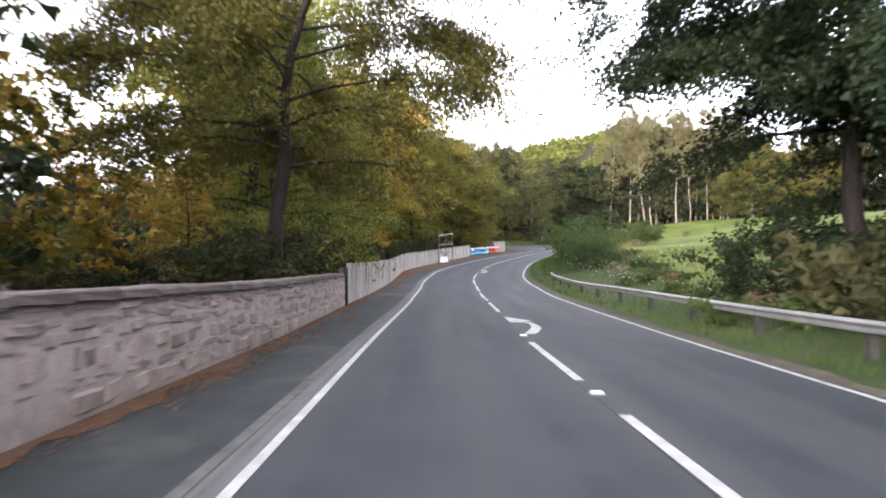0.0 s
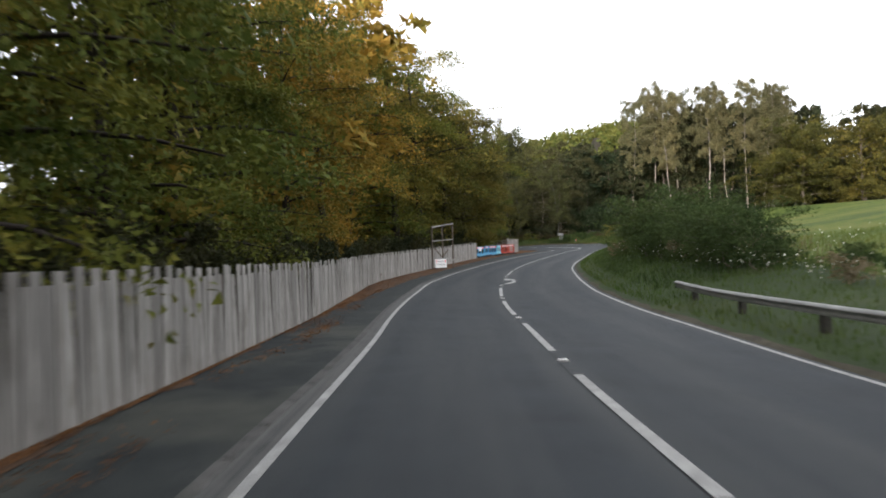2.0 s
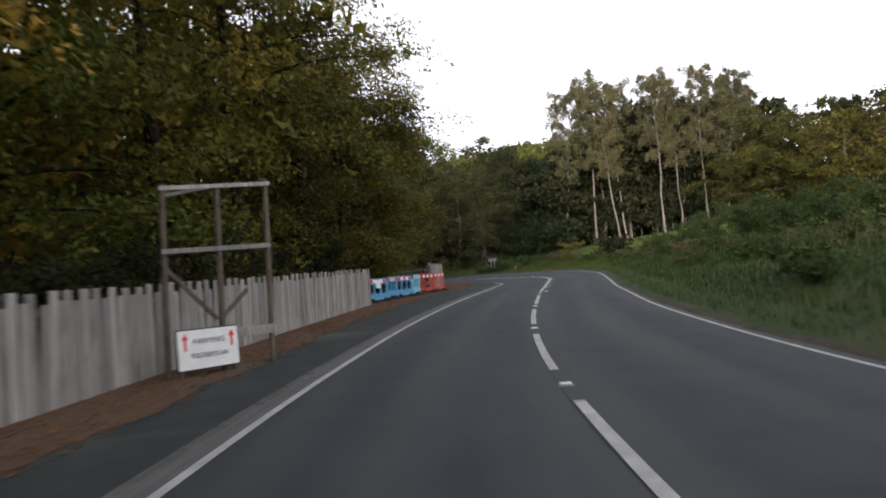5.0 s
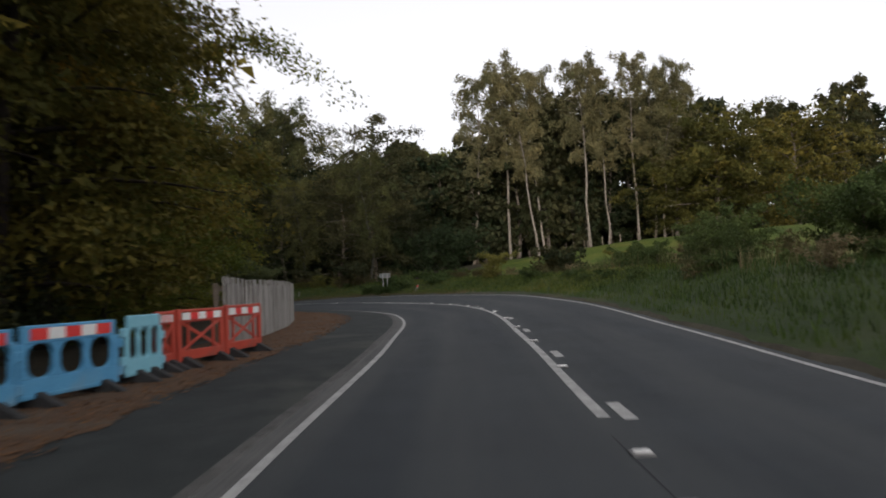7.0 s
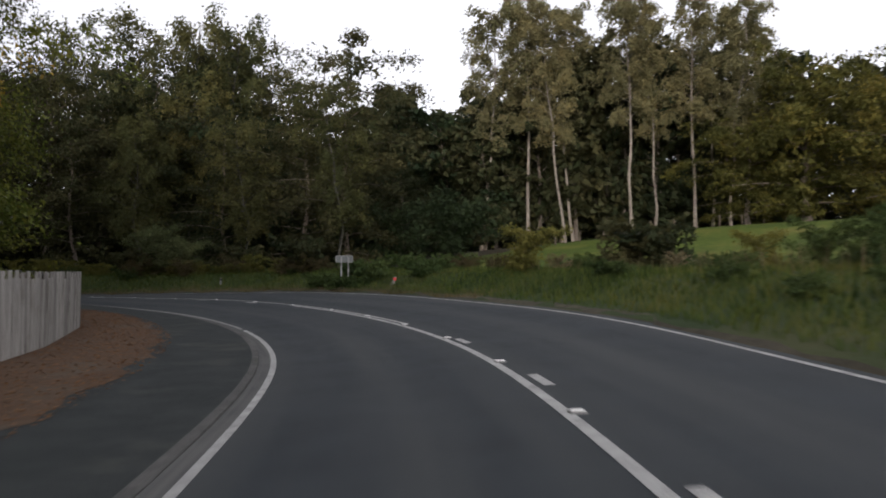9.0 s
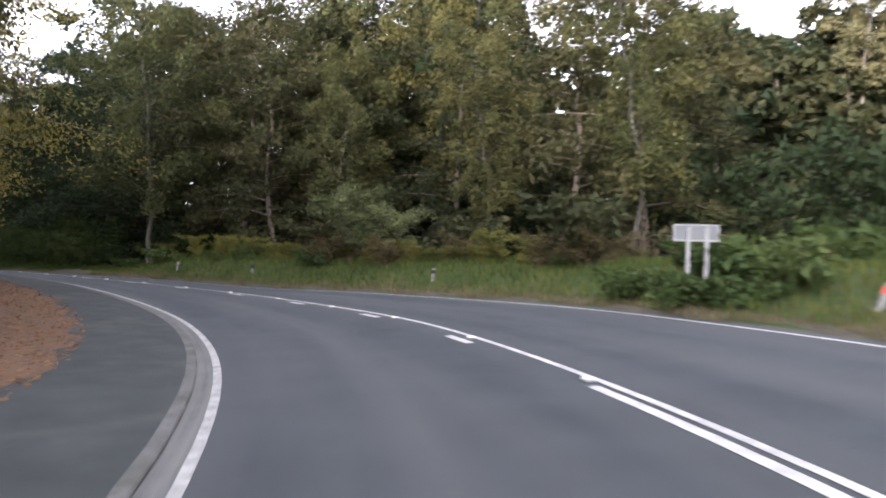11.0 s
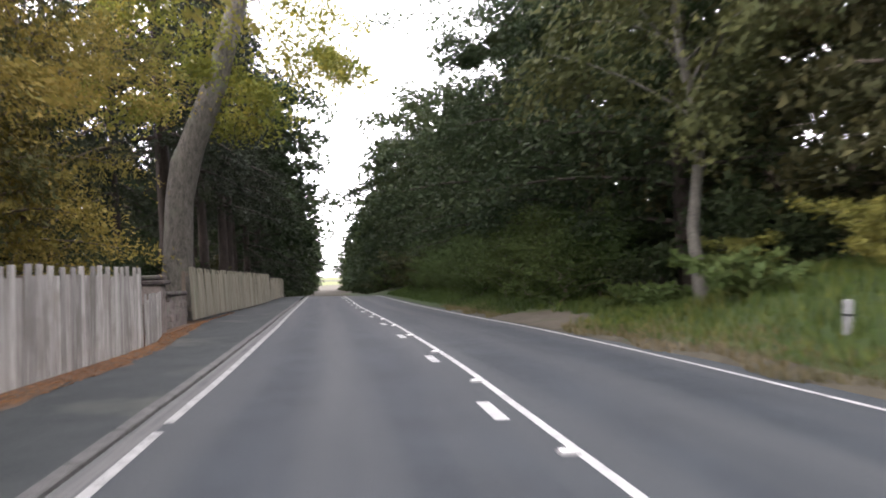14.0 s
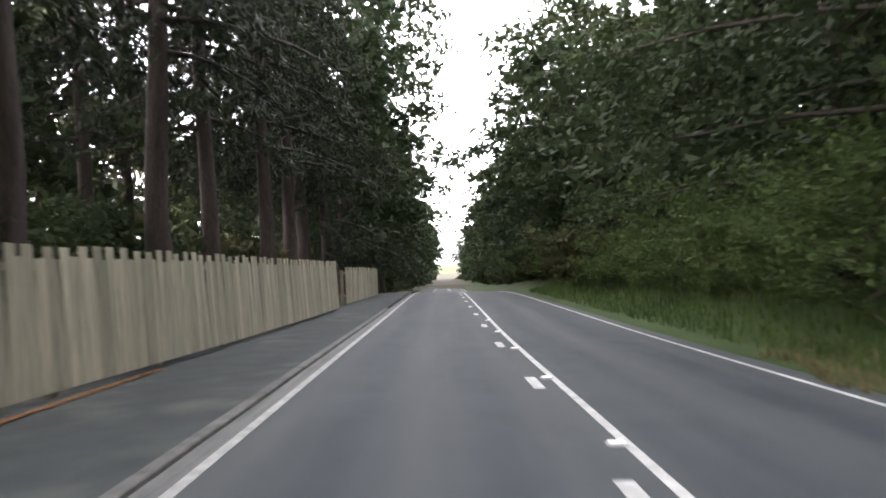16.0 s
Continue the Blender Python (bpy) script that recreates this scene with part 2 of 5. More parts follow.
def worn_asphalt():
    """Asphalt with long pale and dark streaks along the lanes; u runs across (one unit a lane), v along the road in metres."""
    m = material("asphalt", (0.0165, 0.0203, 0.0238), (0.0345, 0.0412, 0.0465), 1.2, 0.78, 90, 0.35)
    n, link = m.node_tree.nodes, m.node_tree.links.new
    b = n["Principled BSDF"]
    base = b.inputs["Base Color"].links[0].from_socket
    uv = n.new("ShaderNodeUVMap")
    uv.uv_map = "lane"
    mp = n.new("ShaderNodeMapping")
    mp.inputs["Scale"].default_value = (5.0, 0.10, 1.0)
    link(uv.outputs["UV"], mp.inputs["Vector"])
    streak = n.new("ShaderNodeTexNoise")
    streak.inputs["Scale"].default_value, streak.inputs["Detail"].default_value = 1.0, 5
    link(mp.outputs["Vector"], streak.inputs["Vector"])
    sep = n.new("ShaderNodeSeparateXYZ")
    link(uv.outputs["UV"], sep.inputs[0])
    wave, half = n.new("ShaderNodeMath"), n.new("ShaderNodeMath")
    wave.operation, half.operation = "MULTIPLY", "COSINE"
    wave.inputs[1].default_value = 4 * math.pi
    link(sep.outputs["X"], wave.inputs[0]), link(wave.outputs[0], half.inputs[0])
    tot = n.new("ShaderNodeMath")
    tot.operation = "MULTIPLY_ADD"
    tot.inputs[1].default_value = 0.10
    link(half.outputs[0], tot.inputs[0]), link(streak.outputs["Fac"], tot.inputs[2])
    rng_ = n.new("ShaderNodeMapRange")
    rng_.inputs["From Min"].default_value, rng_.inputs["From Max"].default_value = 0.35, 0.75
    link(tot.outputs[0], rng_.inputs["Value"])
    mx = n.new("ShaderNodeMix")
    mx.data_type = "RGBA"
    mx.inputs["B"].default_value = (0.045, 0.0495, 0.051, 1)
    link(rng_.outputs["Result"], mx.inputs["Factor"]), link(base, mx.inputs["A"]), link(mx.outputs["Result"], b.inputs["Base Color"])
    return m


def dusty_gutter():
    """Dust swept into long pale streaks along the kerb; v runs along the road in metres."""
    m = material("dusty_gutter", (0.042, 0.045, 0.046), (0.088, 0.089, 0.087), 2.5, 0.9, 50, 0.3)
    n, link = m.node_tree.nodes, m.node_tree.links.new
    b = n["Principled BSDF"]
    base = b.inputs["Base Color"].links[0].from_socket
    uv, mp, streak = n.new("ShaderNodeUVMap"), n.new("ShaderNodeMapping"), n.new("ShaderNodeTexNoise")
    uv.uv_map = "lane"
    mp.inputs["Scale"].default_value = (3.0, 0.30, 1.0)
    streak.inputs["Scale"].default_value, streak.inputs["Detail"].default_value = 1.0, 6
    link(uv.outputs["UV"], mp.inputs["Vector"]), link(mp.outputs["Vector"], streak.inputs["Vector"])
    fac, mx = n.new("ShaderNodeMapRange"), n.new("ShaderNodeMix")
    fac.inputs["From Min"].default_value, fac.inputs["From Max"].default_value = 0.30, 0.78
    link(streak.outputs["Fac"], fac.inputs["Value"])
    mx.data_type = "RGBA"
    mx.inputs["B"].default_value = (0.116, 0.115, 0.110, 1)
    link(fac.outputs["Result"], mx.inputs["Factor"]), link(base, mx.inputs["A"]), link(mx.outputs["Result"], b.inputs["Base Color"])
    return m


M_ASPHALT = worn_asphalt()
M_GUTTER = dusty_gutter()
L_BROAD = foliage("green_leaves", [(0.049, 0.072, 0.014), (0.082, 0.104, 0.019), (0.132, 0.138, 0.023), (0.214, 0.178, 0.029)])
L_AUTUMN = foliage("turning_leaves", [(0.058, 0.074, 0.016), (0.112, 0.114, 0.022), (0.190, 0.151, 0.027), (0.302, 0.199, 0.034), (0.414, 0.230, 0.037)])
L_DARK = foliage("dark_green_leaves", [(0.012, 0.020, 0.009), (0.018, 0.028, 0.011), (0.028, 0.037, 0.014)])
L_BIRCH = foliage("birch_leaves", [(0.062, 0.064, 0.032), (0.100, 0.098, 0.046), (0.148, 0.132, 0.062), (0.205, 0.165, 0.072)])
L_YELLOW = foliage("yellow_green_leaves", [(0.084, 0.089, 0.022), (0.160, 0.138, 0.034), (0.256, 0.188, 0.048)], 0.32)
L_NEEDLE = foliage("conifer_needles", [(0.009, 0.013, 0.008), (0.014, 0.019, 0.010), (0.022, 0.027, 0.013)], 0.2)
# darkened so that part of the wood's inner shade lies in the leaf colour
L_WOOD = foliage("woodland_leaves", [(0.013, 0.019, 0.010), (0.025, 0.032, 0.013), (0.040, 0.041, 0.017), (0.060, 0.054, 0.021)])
L_BUSH = foliage("bush_leaves", [(0.024, 0.042, 0.012), (0.041, 0.062, 0.018), (0.066, 0.083, 0.024)])
L_GRASS = foliage("grass_blades", [(0.018, 0.042, 0.007), (0.032, 0.062, 0.010), (0.050, 0.080, 0.015), (0.080, 0.096, 0.026)], 0.3)
L_GRASS_DRY = foliage("drying_grass_blades", [(0.040, 0.062, 0.011), (0.068, 0.092, 0.016), (0.092, 0.108, 0.022), (0.118, 0.114, 0.032)], 0.3)
L_PALE = foliage("grey_green_leaves", [(0.046, 0.058, 0.024), (0.080, 0.094, 0.038), (0.125, 0.134, 0.058)], 0.25)
L_OLIVE = foliage("olive_leaves", [(0.054, 0.069, 0.017), (0.102, 0.110, 0.024), (0.156, 0.147, 0.034), (0.222, 0.175, 0.036)])
L_SCRUB = foliage("yellowing_scrub_leaves", [(0.056, 0.066, 0.018), (0.096, 0.098, 0.024), (0.145, 0.128, 0.030)])
L_BRACKEN = foliage("brown_bracken", [(0.032, 0.030, 0.014), (0.056, 0.045, 0.020), (0.082, 0.062, 0.028)])
L_RANK = foliage("rank_weeds", [(0.018, 0.034, 0.010), (0.030, 0.052, 0.013), (0.050, 0.074, 0.018), (0.080, 0.092, 0.030)], 0.3)
L_DROOP = foliage("drooping_birch_leaves", [(0.028, 0.036, 0.014), (0.050, 0.056, 0.020), (0.080, 0.078, 0.027), (0.115, 0.100, 0.032)])
L_FLOWER = foliage("white_flower_heads", [(0.28, 0.28, 0.23), (0.40, 0.40, 0.35), (0.50, 0.49, 0.43)], 0.2)
L_WEED = foliage("dry_weeds", [(0.037, 0.045, 0.014), (0.074, 0.069, 0.029), (0.131, 0.106, 0.057), (0.190, 0.158, 0.114)], 0.3)
L_LEAN = foliage("olive_brown_leaves", [(0.028, 0.034, 0.009), (0.047, 0.050, 0.012), (0.078, 0.072, 0.016), (0.140, 0.112, 0.022)])
L_FALLEN = foliage("fallen_leaves", [(0.066, 0.032, 0.015), (0.125, 0.058, 0.024), (0.185, 0.092, 0.036), (0.105, 0.056, 0.032)], 0.1)

# ---- the road's line: places every 8 m along it, then straight on ----
LINE_XY = [(0.26, -44.0), (0.21, -36.0), (0.17, -28.0), (0.12, -20.0), (0.07, -12.0), (0.02, -4.0), (-0.03, 3.92), (0.01, 11.95), (0.06, 19.94),
           (0.11, 28.05), (0.32, 36.03), (1.0, 43.96), (1.97, 51.92), (3.37, 59.85), (5.41, 67.52), (8.0, 75.0), (10.81, 82.55), (13.0, 90.31),
           (14.09, 98.13), (13.6, 106.07), (11.4, 113.88), (7.55, 120.82), (2.33, 126.78), (-3.96, 131.93), (-10.34, 136.61), (-16.91, 141.16), (-23.47, 145.72)]
LINE_Z = [(-44, 2.0), (-12, 0.54), (4, -0.18), (12, -0.5), (28, -0.9), (36, -1.01), (44, -1.0), (52, -0.93), (60, -0.79), (68, -0.6), (76, -0.38), (84, -0.2),
          (92, -0.12), (108, -0.12), (124, 0.03), (132, 0.16), (140, 0.21), (148, 0.2), (156, 0.1), (164, 0.01), (182, -0.14), (190, -0.26), (200, -0.6), (220, -1.5), (260, -3.2), (460, -8.0)]
BANK = [(-44, -0.6), (12, -0.2), (24, 0.8), (36, 0.8), (48, 0.3), (60, 0.4), (72, 0.8), (84, -1), (92, -3), (100, -4.4), (118, -4.4), (126, -2.2), (132, 0.8), (144, 1.8), (460, 1.8)]
# offsets from that line, to the right: edge lines, centre line, fence or wall foot, edge of the fallen leaves
LEFT = [(-44, -1.22), (5, -1.22), (12, -1.31), (22, -1.17), (32, -1.21), (40, -1.60), (44, -1.77), (49, -2.02), (54, -1.87), (62, -1.57), (70, -1.41), (78, -1.37), (85, -1.47), (88, -1.4),
        (94, -1.25), (101, -0.9), (108, -0.83), (113, -0.88), (116, -0.95), (121, -1.1), (125, -1.29), (132, -1.6), (136, -1.7), (144, -1.7), (153, -1.6), (165, -1.45), (460, -1.4)]
CENTRE = [(-44, 1.6), (4, 1.65), (12, 1.5), (28, 1.45), (34, 1.48), (41, 1.18), (46, 1.1), (60, 1.15), (70, 1.27), (76, 1.18), (84, 1.05), (90, 1.35), (98, 1.85), (106, 2.25),
          (110, 2.45), (119, 2.38), (124, 2.0), (130, 1.6), (134, 1.32), (138, 1.22), (148, 1.12), (156, 1.22), (460, 1.25)]
RIGHT = [(-44, 4.25), (10, 4.23), (20, 4.2), (28, 4.3), (34, 4.5), (43, 4.25), (53, 4.4), (65, 4.3), (73, 4.18), (78, 3.93), (84, 3.9), (90, 4.3), (96, 4.75), (103, 5.7),
         (109, 6.2), (113, 6.4), (117, 6.1), (122, 5.8), (126, 5.3), (130, 5.05), (134, 4.65), (138, 4.45), (144, 4.4), (152, 4.15), (460, 4.15)]
LITTER = [(-44, -2.85), (20, -2.8), (40, -3.2), (51, -3.3), (60, -3.0), (70, -3.2), (82, -3.5), (86, -3.3), (90, -3.4), (99, -3.0), (106, -2.8), (116, -2.7), (122, -3.0),
          (130, -3.3), (138, -3.6), (144, -3.2), (150, -3.6), (154, -3.9), (160, -3.7), (168, -3.3), (460, -3.2)]
FOOT = [(-44, -3.1), (30, -3.05), (36, -3.2), (42, -3.75), (47.7, -4.4), (51, -4.6), (55, -4.5), (60, -4.3), (66, -4.3), (72, -4.45), (74.4, -4.6), (86, -5.2), (92, -5.1),
        (104, -4.8), (115.5, -4.0), (122, -4.2), (129.5, -4.4), (134.6, -4.0), (139.5, -3.9), (145.4, -3.6), (149, -4.0), (152.6, -4.0), (162, -3.75), (174, -3.4), (460, -3.4)]


def smooth_table(rows):
    """A table as a function, eased by a running mean."""
    q = np.arange(-50, 470, 0.5)
    v = np.interp(q, [r[0] for r in rows], [r[1] for r in rows])
    k = np.hanning(13)
    v = np.convolve(np.pad(v, 6, mode="edge"), k / k.sum(), mode="valid")
    return lambda s: np.interp(s, q, v)


f_z, f_bank, f_left, f_centre, f_right, f_litter, f_foot = (smooth_table(t) for t in (LINE_Z, BANK, LEFT, CENTRE, RIGHT, LITTER, FOOT))
S_LINE = np.arange(-44, 460, 0.25)


def line_points(q):
    p = np.array(LINE_XY)
    step = np.array(Matrix.Rotation(radians(-0.8), 2) @ Vector(p[-1] - p[-2]))
    p = np.vstack([p, [p[-1] + step * k for k in range(1, 40)]])
    m = np.gradient(p, axis=0)
    u = (np.asarray(q, float) + 44) / 8
    i = np.clip(u.astype(int), 0, len(p) - 2)
    u = (u - i)[:, None]
    return (2 * u**3 - 3 * u**2 + 1) * p[i] + (u**3 - 2 * u**2 + u) * m[i] + (3 * u**2 - 2 * u**3) * p[i + 1] + (u**3 - u**2) * m[i + 1]


XY = line_points(S_LINE)
TAN = np.gradient(XY, axis=0)
TAN /= np.linalg.norm(TAN, axis=1)[:, None]


def smoothstep(v, a, b):
    u = np.clip((v - a) / (b - a), 0, 1)
    return u * u * (3 - 2 * u)


V_RISE = smooth_table([(-44, 0.1), (30, 0.1), (46, 1.0), (96, 1.0), (106, 0.8), (132, 1.1), (143, 1.25), (146.5, 0.3), (151, 0.3), (155, 0.8), (460, 0.9)])
V_WIDE = smooth_table([(-44, 5.5), (96, 5.5), (108, 3.4), (460, 3.6)])
V_FIELD = smooth_table([(-44, 4.4), (118, 4.4), (130, 2.5), (145, 1.0), (460, 1.0)])


K_STEP = smooth_table([(-44, 0.010), (88, 0.010), (104, 0.042), (460, 0.042)])      # the kerb stands lower before the bend


def height(s, lat):
    """Ground height at s along the line and lat to its right: cambered road, raised footway, verge and rising field."""
    s, lat = np.asarray(s, float), np.asarray(lat, float)
    l, r, b = f_left(s) - 0.24, f_right(s) + 0.2, np.tan(np.radians(f_bank(s)))
    z = f_z(s) - b * np.clip(lat, l, r)
    d = np.maximum(lat - r, 0)
    wide = V_WIDE(s)
    z = z + V_RISE(s) * np.where(d > 0, smoothstep(d / wide, -0.12, 1.0), 0.0) + V_FIELD(s) * smoothstep(d, 6, 48)
    return z + np.where(lat < l, K_STEP(s), 0.0) + 0.02 * np.maximum(l - 4 - lat, 0).clip(0, 30)


def at(s, lat, up=0.0):
    """World place(s) at s, lat and a height over the ground there."""
    s, lat = np.broadcast_arrays(np.asarray(s, float), np.asarray(lat, float))
    x, y = np.interp(s, S_LINE, XY[:, 0]), np.interp(s, S_LINE, XY[:, 1])
    tx, ty = np.interp(s, S_LINE, TAN[:, 0]), np.interp(s, S_LINE, TAN[:, 1])
    return np.stack([x + lat * ty, y - lat * tx, height(s, lat) + up], -1)


def heading(s):
    """Degrees by which +y is turned to face along the line."""
    return math.degrees(math.atan2(-np.interp(s, S_LINE, TAN[:, 0]), np.interp(s, S_LINE, TAN[:, 1])))


def along(x, y):
    """s and lat of world places."""
    p = np.stack([np.ravel(x), np.ravel(y)], 1)
    out = np.empty((len(p), 2))
    for c in range(0, len(p), 4000):
        q = p[c:c + 4000]
        k = ((q[:, None, 0] - XY[None, ::4, 0])**2 + (q[:, None, 1] - XY[None, ::4, 1])**2).argmin(1) * 4
        d = q - XY[k]
        out[c:c + 4000, 0] = S_LINE[k] + (d * TAN[k]).sum(1)
        out[c:c + 4000, 1] = d[:, 0] * TAN[k, 1] - d[:, 1] * TAN[k, 0]
    return out[:, 0], out[:, 1]


def ground_at(x, y):
    s, l = along([x], [y])
    return float(height(s, l)[0])


# ---- mesh helpers ----
def mesh_from(name, verts, faces, mat, smooth=False):
    me = bpy.data.meshes.new(name)
    verts, faces = np.asarray(verts, np.float32), np.asarray(faces, np.int32)
    k = faces.shape[1]
    me.vertices.add(len(verts)), me.loops.add(faces.size), me.polygons.add(len(faces))
    me.vertices.foreach_set("co", verts.ravel())
    me.loops.foreach_set("vertex_index", faces.ravel())
    me.polygons.foreach_set("loop_start", np.arange(0, faces.size, k, dtype=np.int32))
    me.polygons.foreach_set("loop_total", np.full(len(faces), k, dtype=np.int32))
    if smooth:
        me.polygons.foreach_set("use_smooth", np.ones(len(faces), dtype=bool))
    me.materials.append(mat)
    me.update(), me.validate()
    return me


def part(name, me, parent, label="", m=None):
    ob = new(name, me)
    if parent:
        ob.parent = parent
    if m is not None:
        ob.matrix_basis = m
    return tagged(ob, label)


def bm_part(name, bm, mat, parent, label="", m=None):
    me = bpy.data.meshes.new(name)
    bm.to_mesh(me), bm.free()
    me.materials.append(mat)
    return part(name, me, parent, label, m)


def thing(name, m, label, category, group="", kind=""):
    ob = new(name)
    ob.empty_display_size = 0.2
    ob.matrix_basis = m
    return tagged(ob, label, category, group, kind)


def add_box(bm, x0, x1, y0, y1, z0, z1, bevel=0.0, m=None):
    r = bmesh.ops.create_cube(bm, size=1)
    bmesh.ops.scale(bm, verts=r["verts"], vec=(x1 - x0, y1 - y0, z1 - z0))
    bmesh.ops.translate(bm, verts=r["verts"], vec=((x0 + x1) / 2, (y0 + y1) / 2, (z0 + z1) / 2))
    if m is not None:
        bmesh.ops.transform(bm, matrix=m, verts=r["verts"])
    if bevel:
        edges = list({ed for v in r["verts"] for ed in v.link_edges})
        bmesh.ops.bevel(bm, geom=edges, offset=bevel, segments=1, affect="EDGES", profile=0.5)


def box_mesh(name, mat, dims, bevel=0.0, m=None):
    bm = bmesh.new()
    add_box(bm, *dims, bevel, m)
    me = bpy.data.meshes.new(name)
    bm.to_mesh(me), bm.free()
    me.materials.append(mat)
    return me


def strip(name, mat, s0, s1, step, lats, ups, smooth=True):
    """A ribbon along the line: lats and ups are numbers or functions of s, one for each edge of its profile."""
    q = np.linspace(s0, s1, max(2, int((s1 - s0) / step) + 1))
    cols = []
    for la, up in zip(lats, ups):
        lv = la(q) if callable(la) else np.full_like(q, la)
        cols.append(at(q, lv, up(q) if callable(up) else up))
    v = np.stack(cols, 1).reshape(-1, 3)
    n, k = len(q), len(cols)
    i = (np.arange(n - 1)[:, None] * k + np.arange(k - 1)[None]).ravel()
    return mesh_from(name, v, np.stack([i, i + 1, i + k + 1, i + k], 1), mat, smooth)


def tubes(paths, sides=7):
    """Tapered tubes: each path is (points, radii). Returns vertices and quads."""
    vs, fs, base = [], [], 0
    ang = np.linspace(0, 2 * np.pi, sides, endpoint=False)
    for pts, rad in paths:
        pts, rad = np.asarray(pts, float), np.asarray(rad, float)
        t = np.gradient(pts, axis=0)
        t /= np.linalg.norm(t, axis=1)[:, None] + 1e-9
        ref = np.where(np.abs(t[:, 2:3]) > 0.9, np.array([[1.0, 0, 0]]), np.array([[0, 0, 1.0]]))
        a = np.cross(t, ref)
        a /= np.linalg.norm(a, axis=1)[:, None]
        b = np.cross(t, a)
        ring = pts[:, None] + rad[:, None, None] * (np.cos(ang)[None, :, None] * a[:, None] + np.sin(ang)[None, :, None] * b[:, None])
        vs.append(ring.reshape(-1, 3))
        n = len(pts)
        i, j = np.meshgrid(np.arange(n - 1), np.arange(sides), indexing="ij")
        j2 = (j + 1) % sides
        fs.append(np.stack([base + i * sides + j, base + i * sides + j2, base + (i + 1) * sides + j2, base + (i + 1) * sides + j], -1).reshape(-1, 4))
        base += n * sides
    return np.vstack(vs), np.vstack(fs)


def leaves(c, size, rng, droop=0.3, long=1.5, simple=False, aim=None, flat=0.4):
    """Folded pointed leaves at the places c, most of them lying flat to the sky; aim: the way each one points; simple: one triangle each."""
    n = len(c)
    d = rng.normal(size=(n, 3)) * (1.0 if aim is None else 0.55)
    if aim is not None:
        d += aim
    d[:, 2] -= droop
    d /= np.linalg.norm(d, axis=1)[:, None] + 1e-9
    face = rng.normal(size=(n, 3)) * 0.6
    face[:, 2] += flat
    w = np.cross(d, face)
    w /= np.linalg.norm(w, axis=1)[:, None] + 1e-9
    up = np.cross(w, d)
    sz = (size * rng.uniform(0.6, 1.3, n))[:, None]
    if simple:
        v = np.stack([c - d * sz * long / 2, c + w * sz / 2 + d * sz * 0.2, c + d * sz * long / 2 - w * sz * 0.35], 1).reshape(-1, 3)
        return v, np.arange(n * 3).reshape(-1, 3)
    v = np.stack([c - d * sz * long / 2, c + w * sz / 2 + up * sz * 0.12, c + d * sz * long / 2, c - w * sz / 2 + up * sz * 0.12], 1).reshape(-1, 3)
    i = np.arange(n)[:, None] * 4
    return v, np.vstack([np.hstack([i, i + 1, i + 2]), np.hstack([i, i + 2, i + 3])])


# ---- ground, road, footway ----
def grid_axis(lo, hi, step, far):
    out = [far * k for k in (1, 0.5, 0.25)]
    return np.unique(np.concatenate([np.arange(lo, hi, step), [lo - o for o in out], [hi + o for o in out], [lo - 20, lo - 60, hi + 20, hi + 60]]))


gx, gy = grid_axis(-130, 120, 1.6, 2600), grid_axis(-60, 270, 1.6, 2600)
GX, GY = np.meshgrid(gx, gy, indexing="ij")
gs, gl = along(GX, GY)
gz = height(gs, gl)
gz -= np.where((gl > f_foot(gs) - 1.5) & (gl < f_right(gs) + 2.5), 0.30, 0.0)
i, j = np.meshgrid(np.arange(len(gx) - 1), np.arange(len(gy) - 1), indexing="ij")
k = (i * len(gy) + j).ravel()
field = ((gl > f_right(gs)) & (gs < 124) & (gl < 62)) | (gl < -75)
me = mesh_from("ground", np.stack([GX.ravel(), GY.ravel(), gz], 1), np.stack([k, k + len(gy), k + len(gy) + 1, k + 1], 1), ground_material(), True)
me.attributes.new("meadow", "FLOAT", "POINT").data.foreach_set("value", field.astype(np.float32))
tagged(new("ground", me), "woodland floor and green field rising beyond the verge", "ground", kind="structure")

road = tagged(new("road", strip("road", M_ASPHALT, -44, 455, 1.0, [lambda s: f_left(s) - 0.23, f_left, f_centre, f_right, lambda s: f_right(s) + 0.3], [0, 0, 0, 0, 0])),
              "dark grey asphalt road winding through woodland", "road", kind="structure")


def lane_uv(ob, across):
    """u from the place in the profile, v in metres along the line, for ribbons stepped by one metre from s = -44."""
    idx = np.empty(len(ob.data.loops), dtype=np.int32)
    ob.data.loops.foreach_get("vertex_index", idx)
    k = len(across)
    ob.data.uv_layers.new(name="lane").data.foreach_set("uv", np.stack([np.array(across)[idx % k], (idx // k) - 44.0], 1).astype(np.float32).ravel())


lane_uv(road, [-0.07, 0.0, 1.0, 2.0, 2.1])
tagged(new("footway", strip("footway", M_FOOTWAY, -44, 455, 1.0, [lambda s: f_foot(s) - 0.9, f_foot, lambda s: f_left(s) - 0.30], [0, 0, 0.004])),
       "grey asphalt footway beside the road", "pavement", kind="structure")
gutter = tagged(new("gutter", strip("gutter", M_GUTTER, -44, 455, 1.0, [lambda s: f_left(s) - 0.232, lambda s: f_left(s) - 0.12, lambda s: f_left(s) - 0.025], [0.005, 0.005, 0.003])),
                "dusty pale gutter strip along the kerb", "gutter", kind="structure")
lane_uv(gutter, [0.0, 0.55, 1.0])
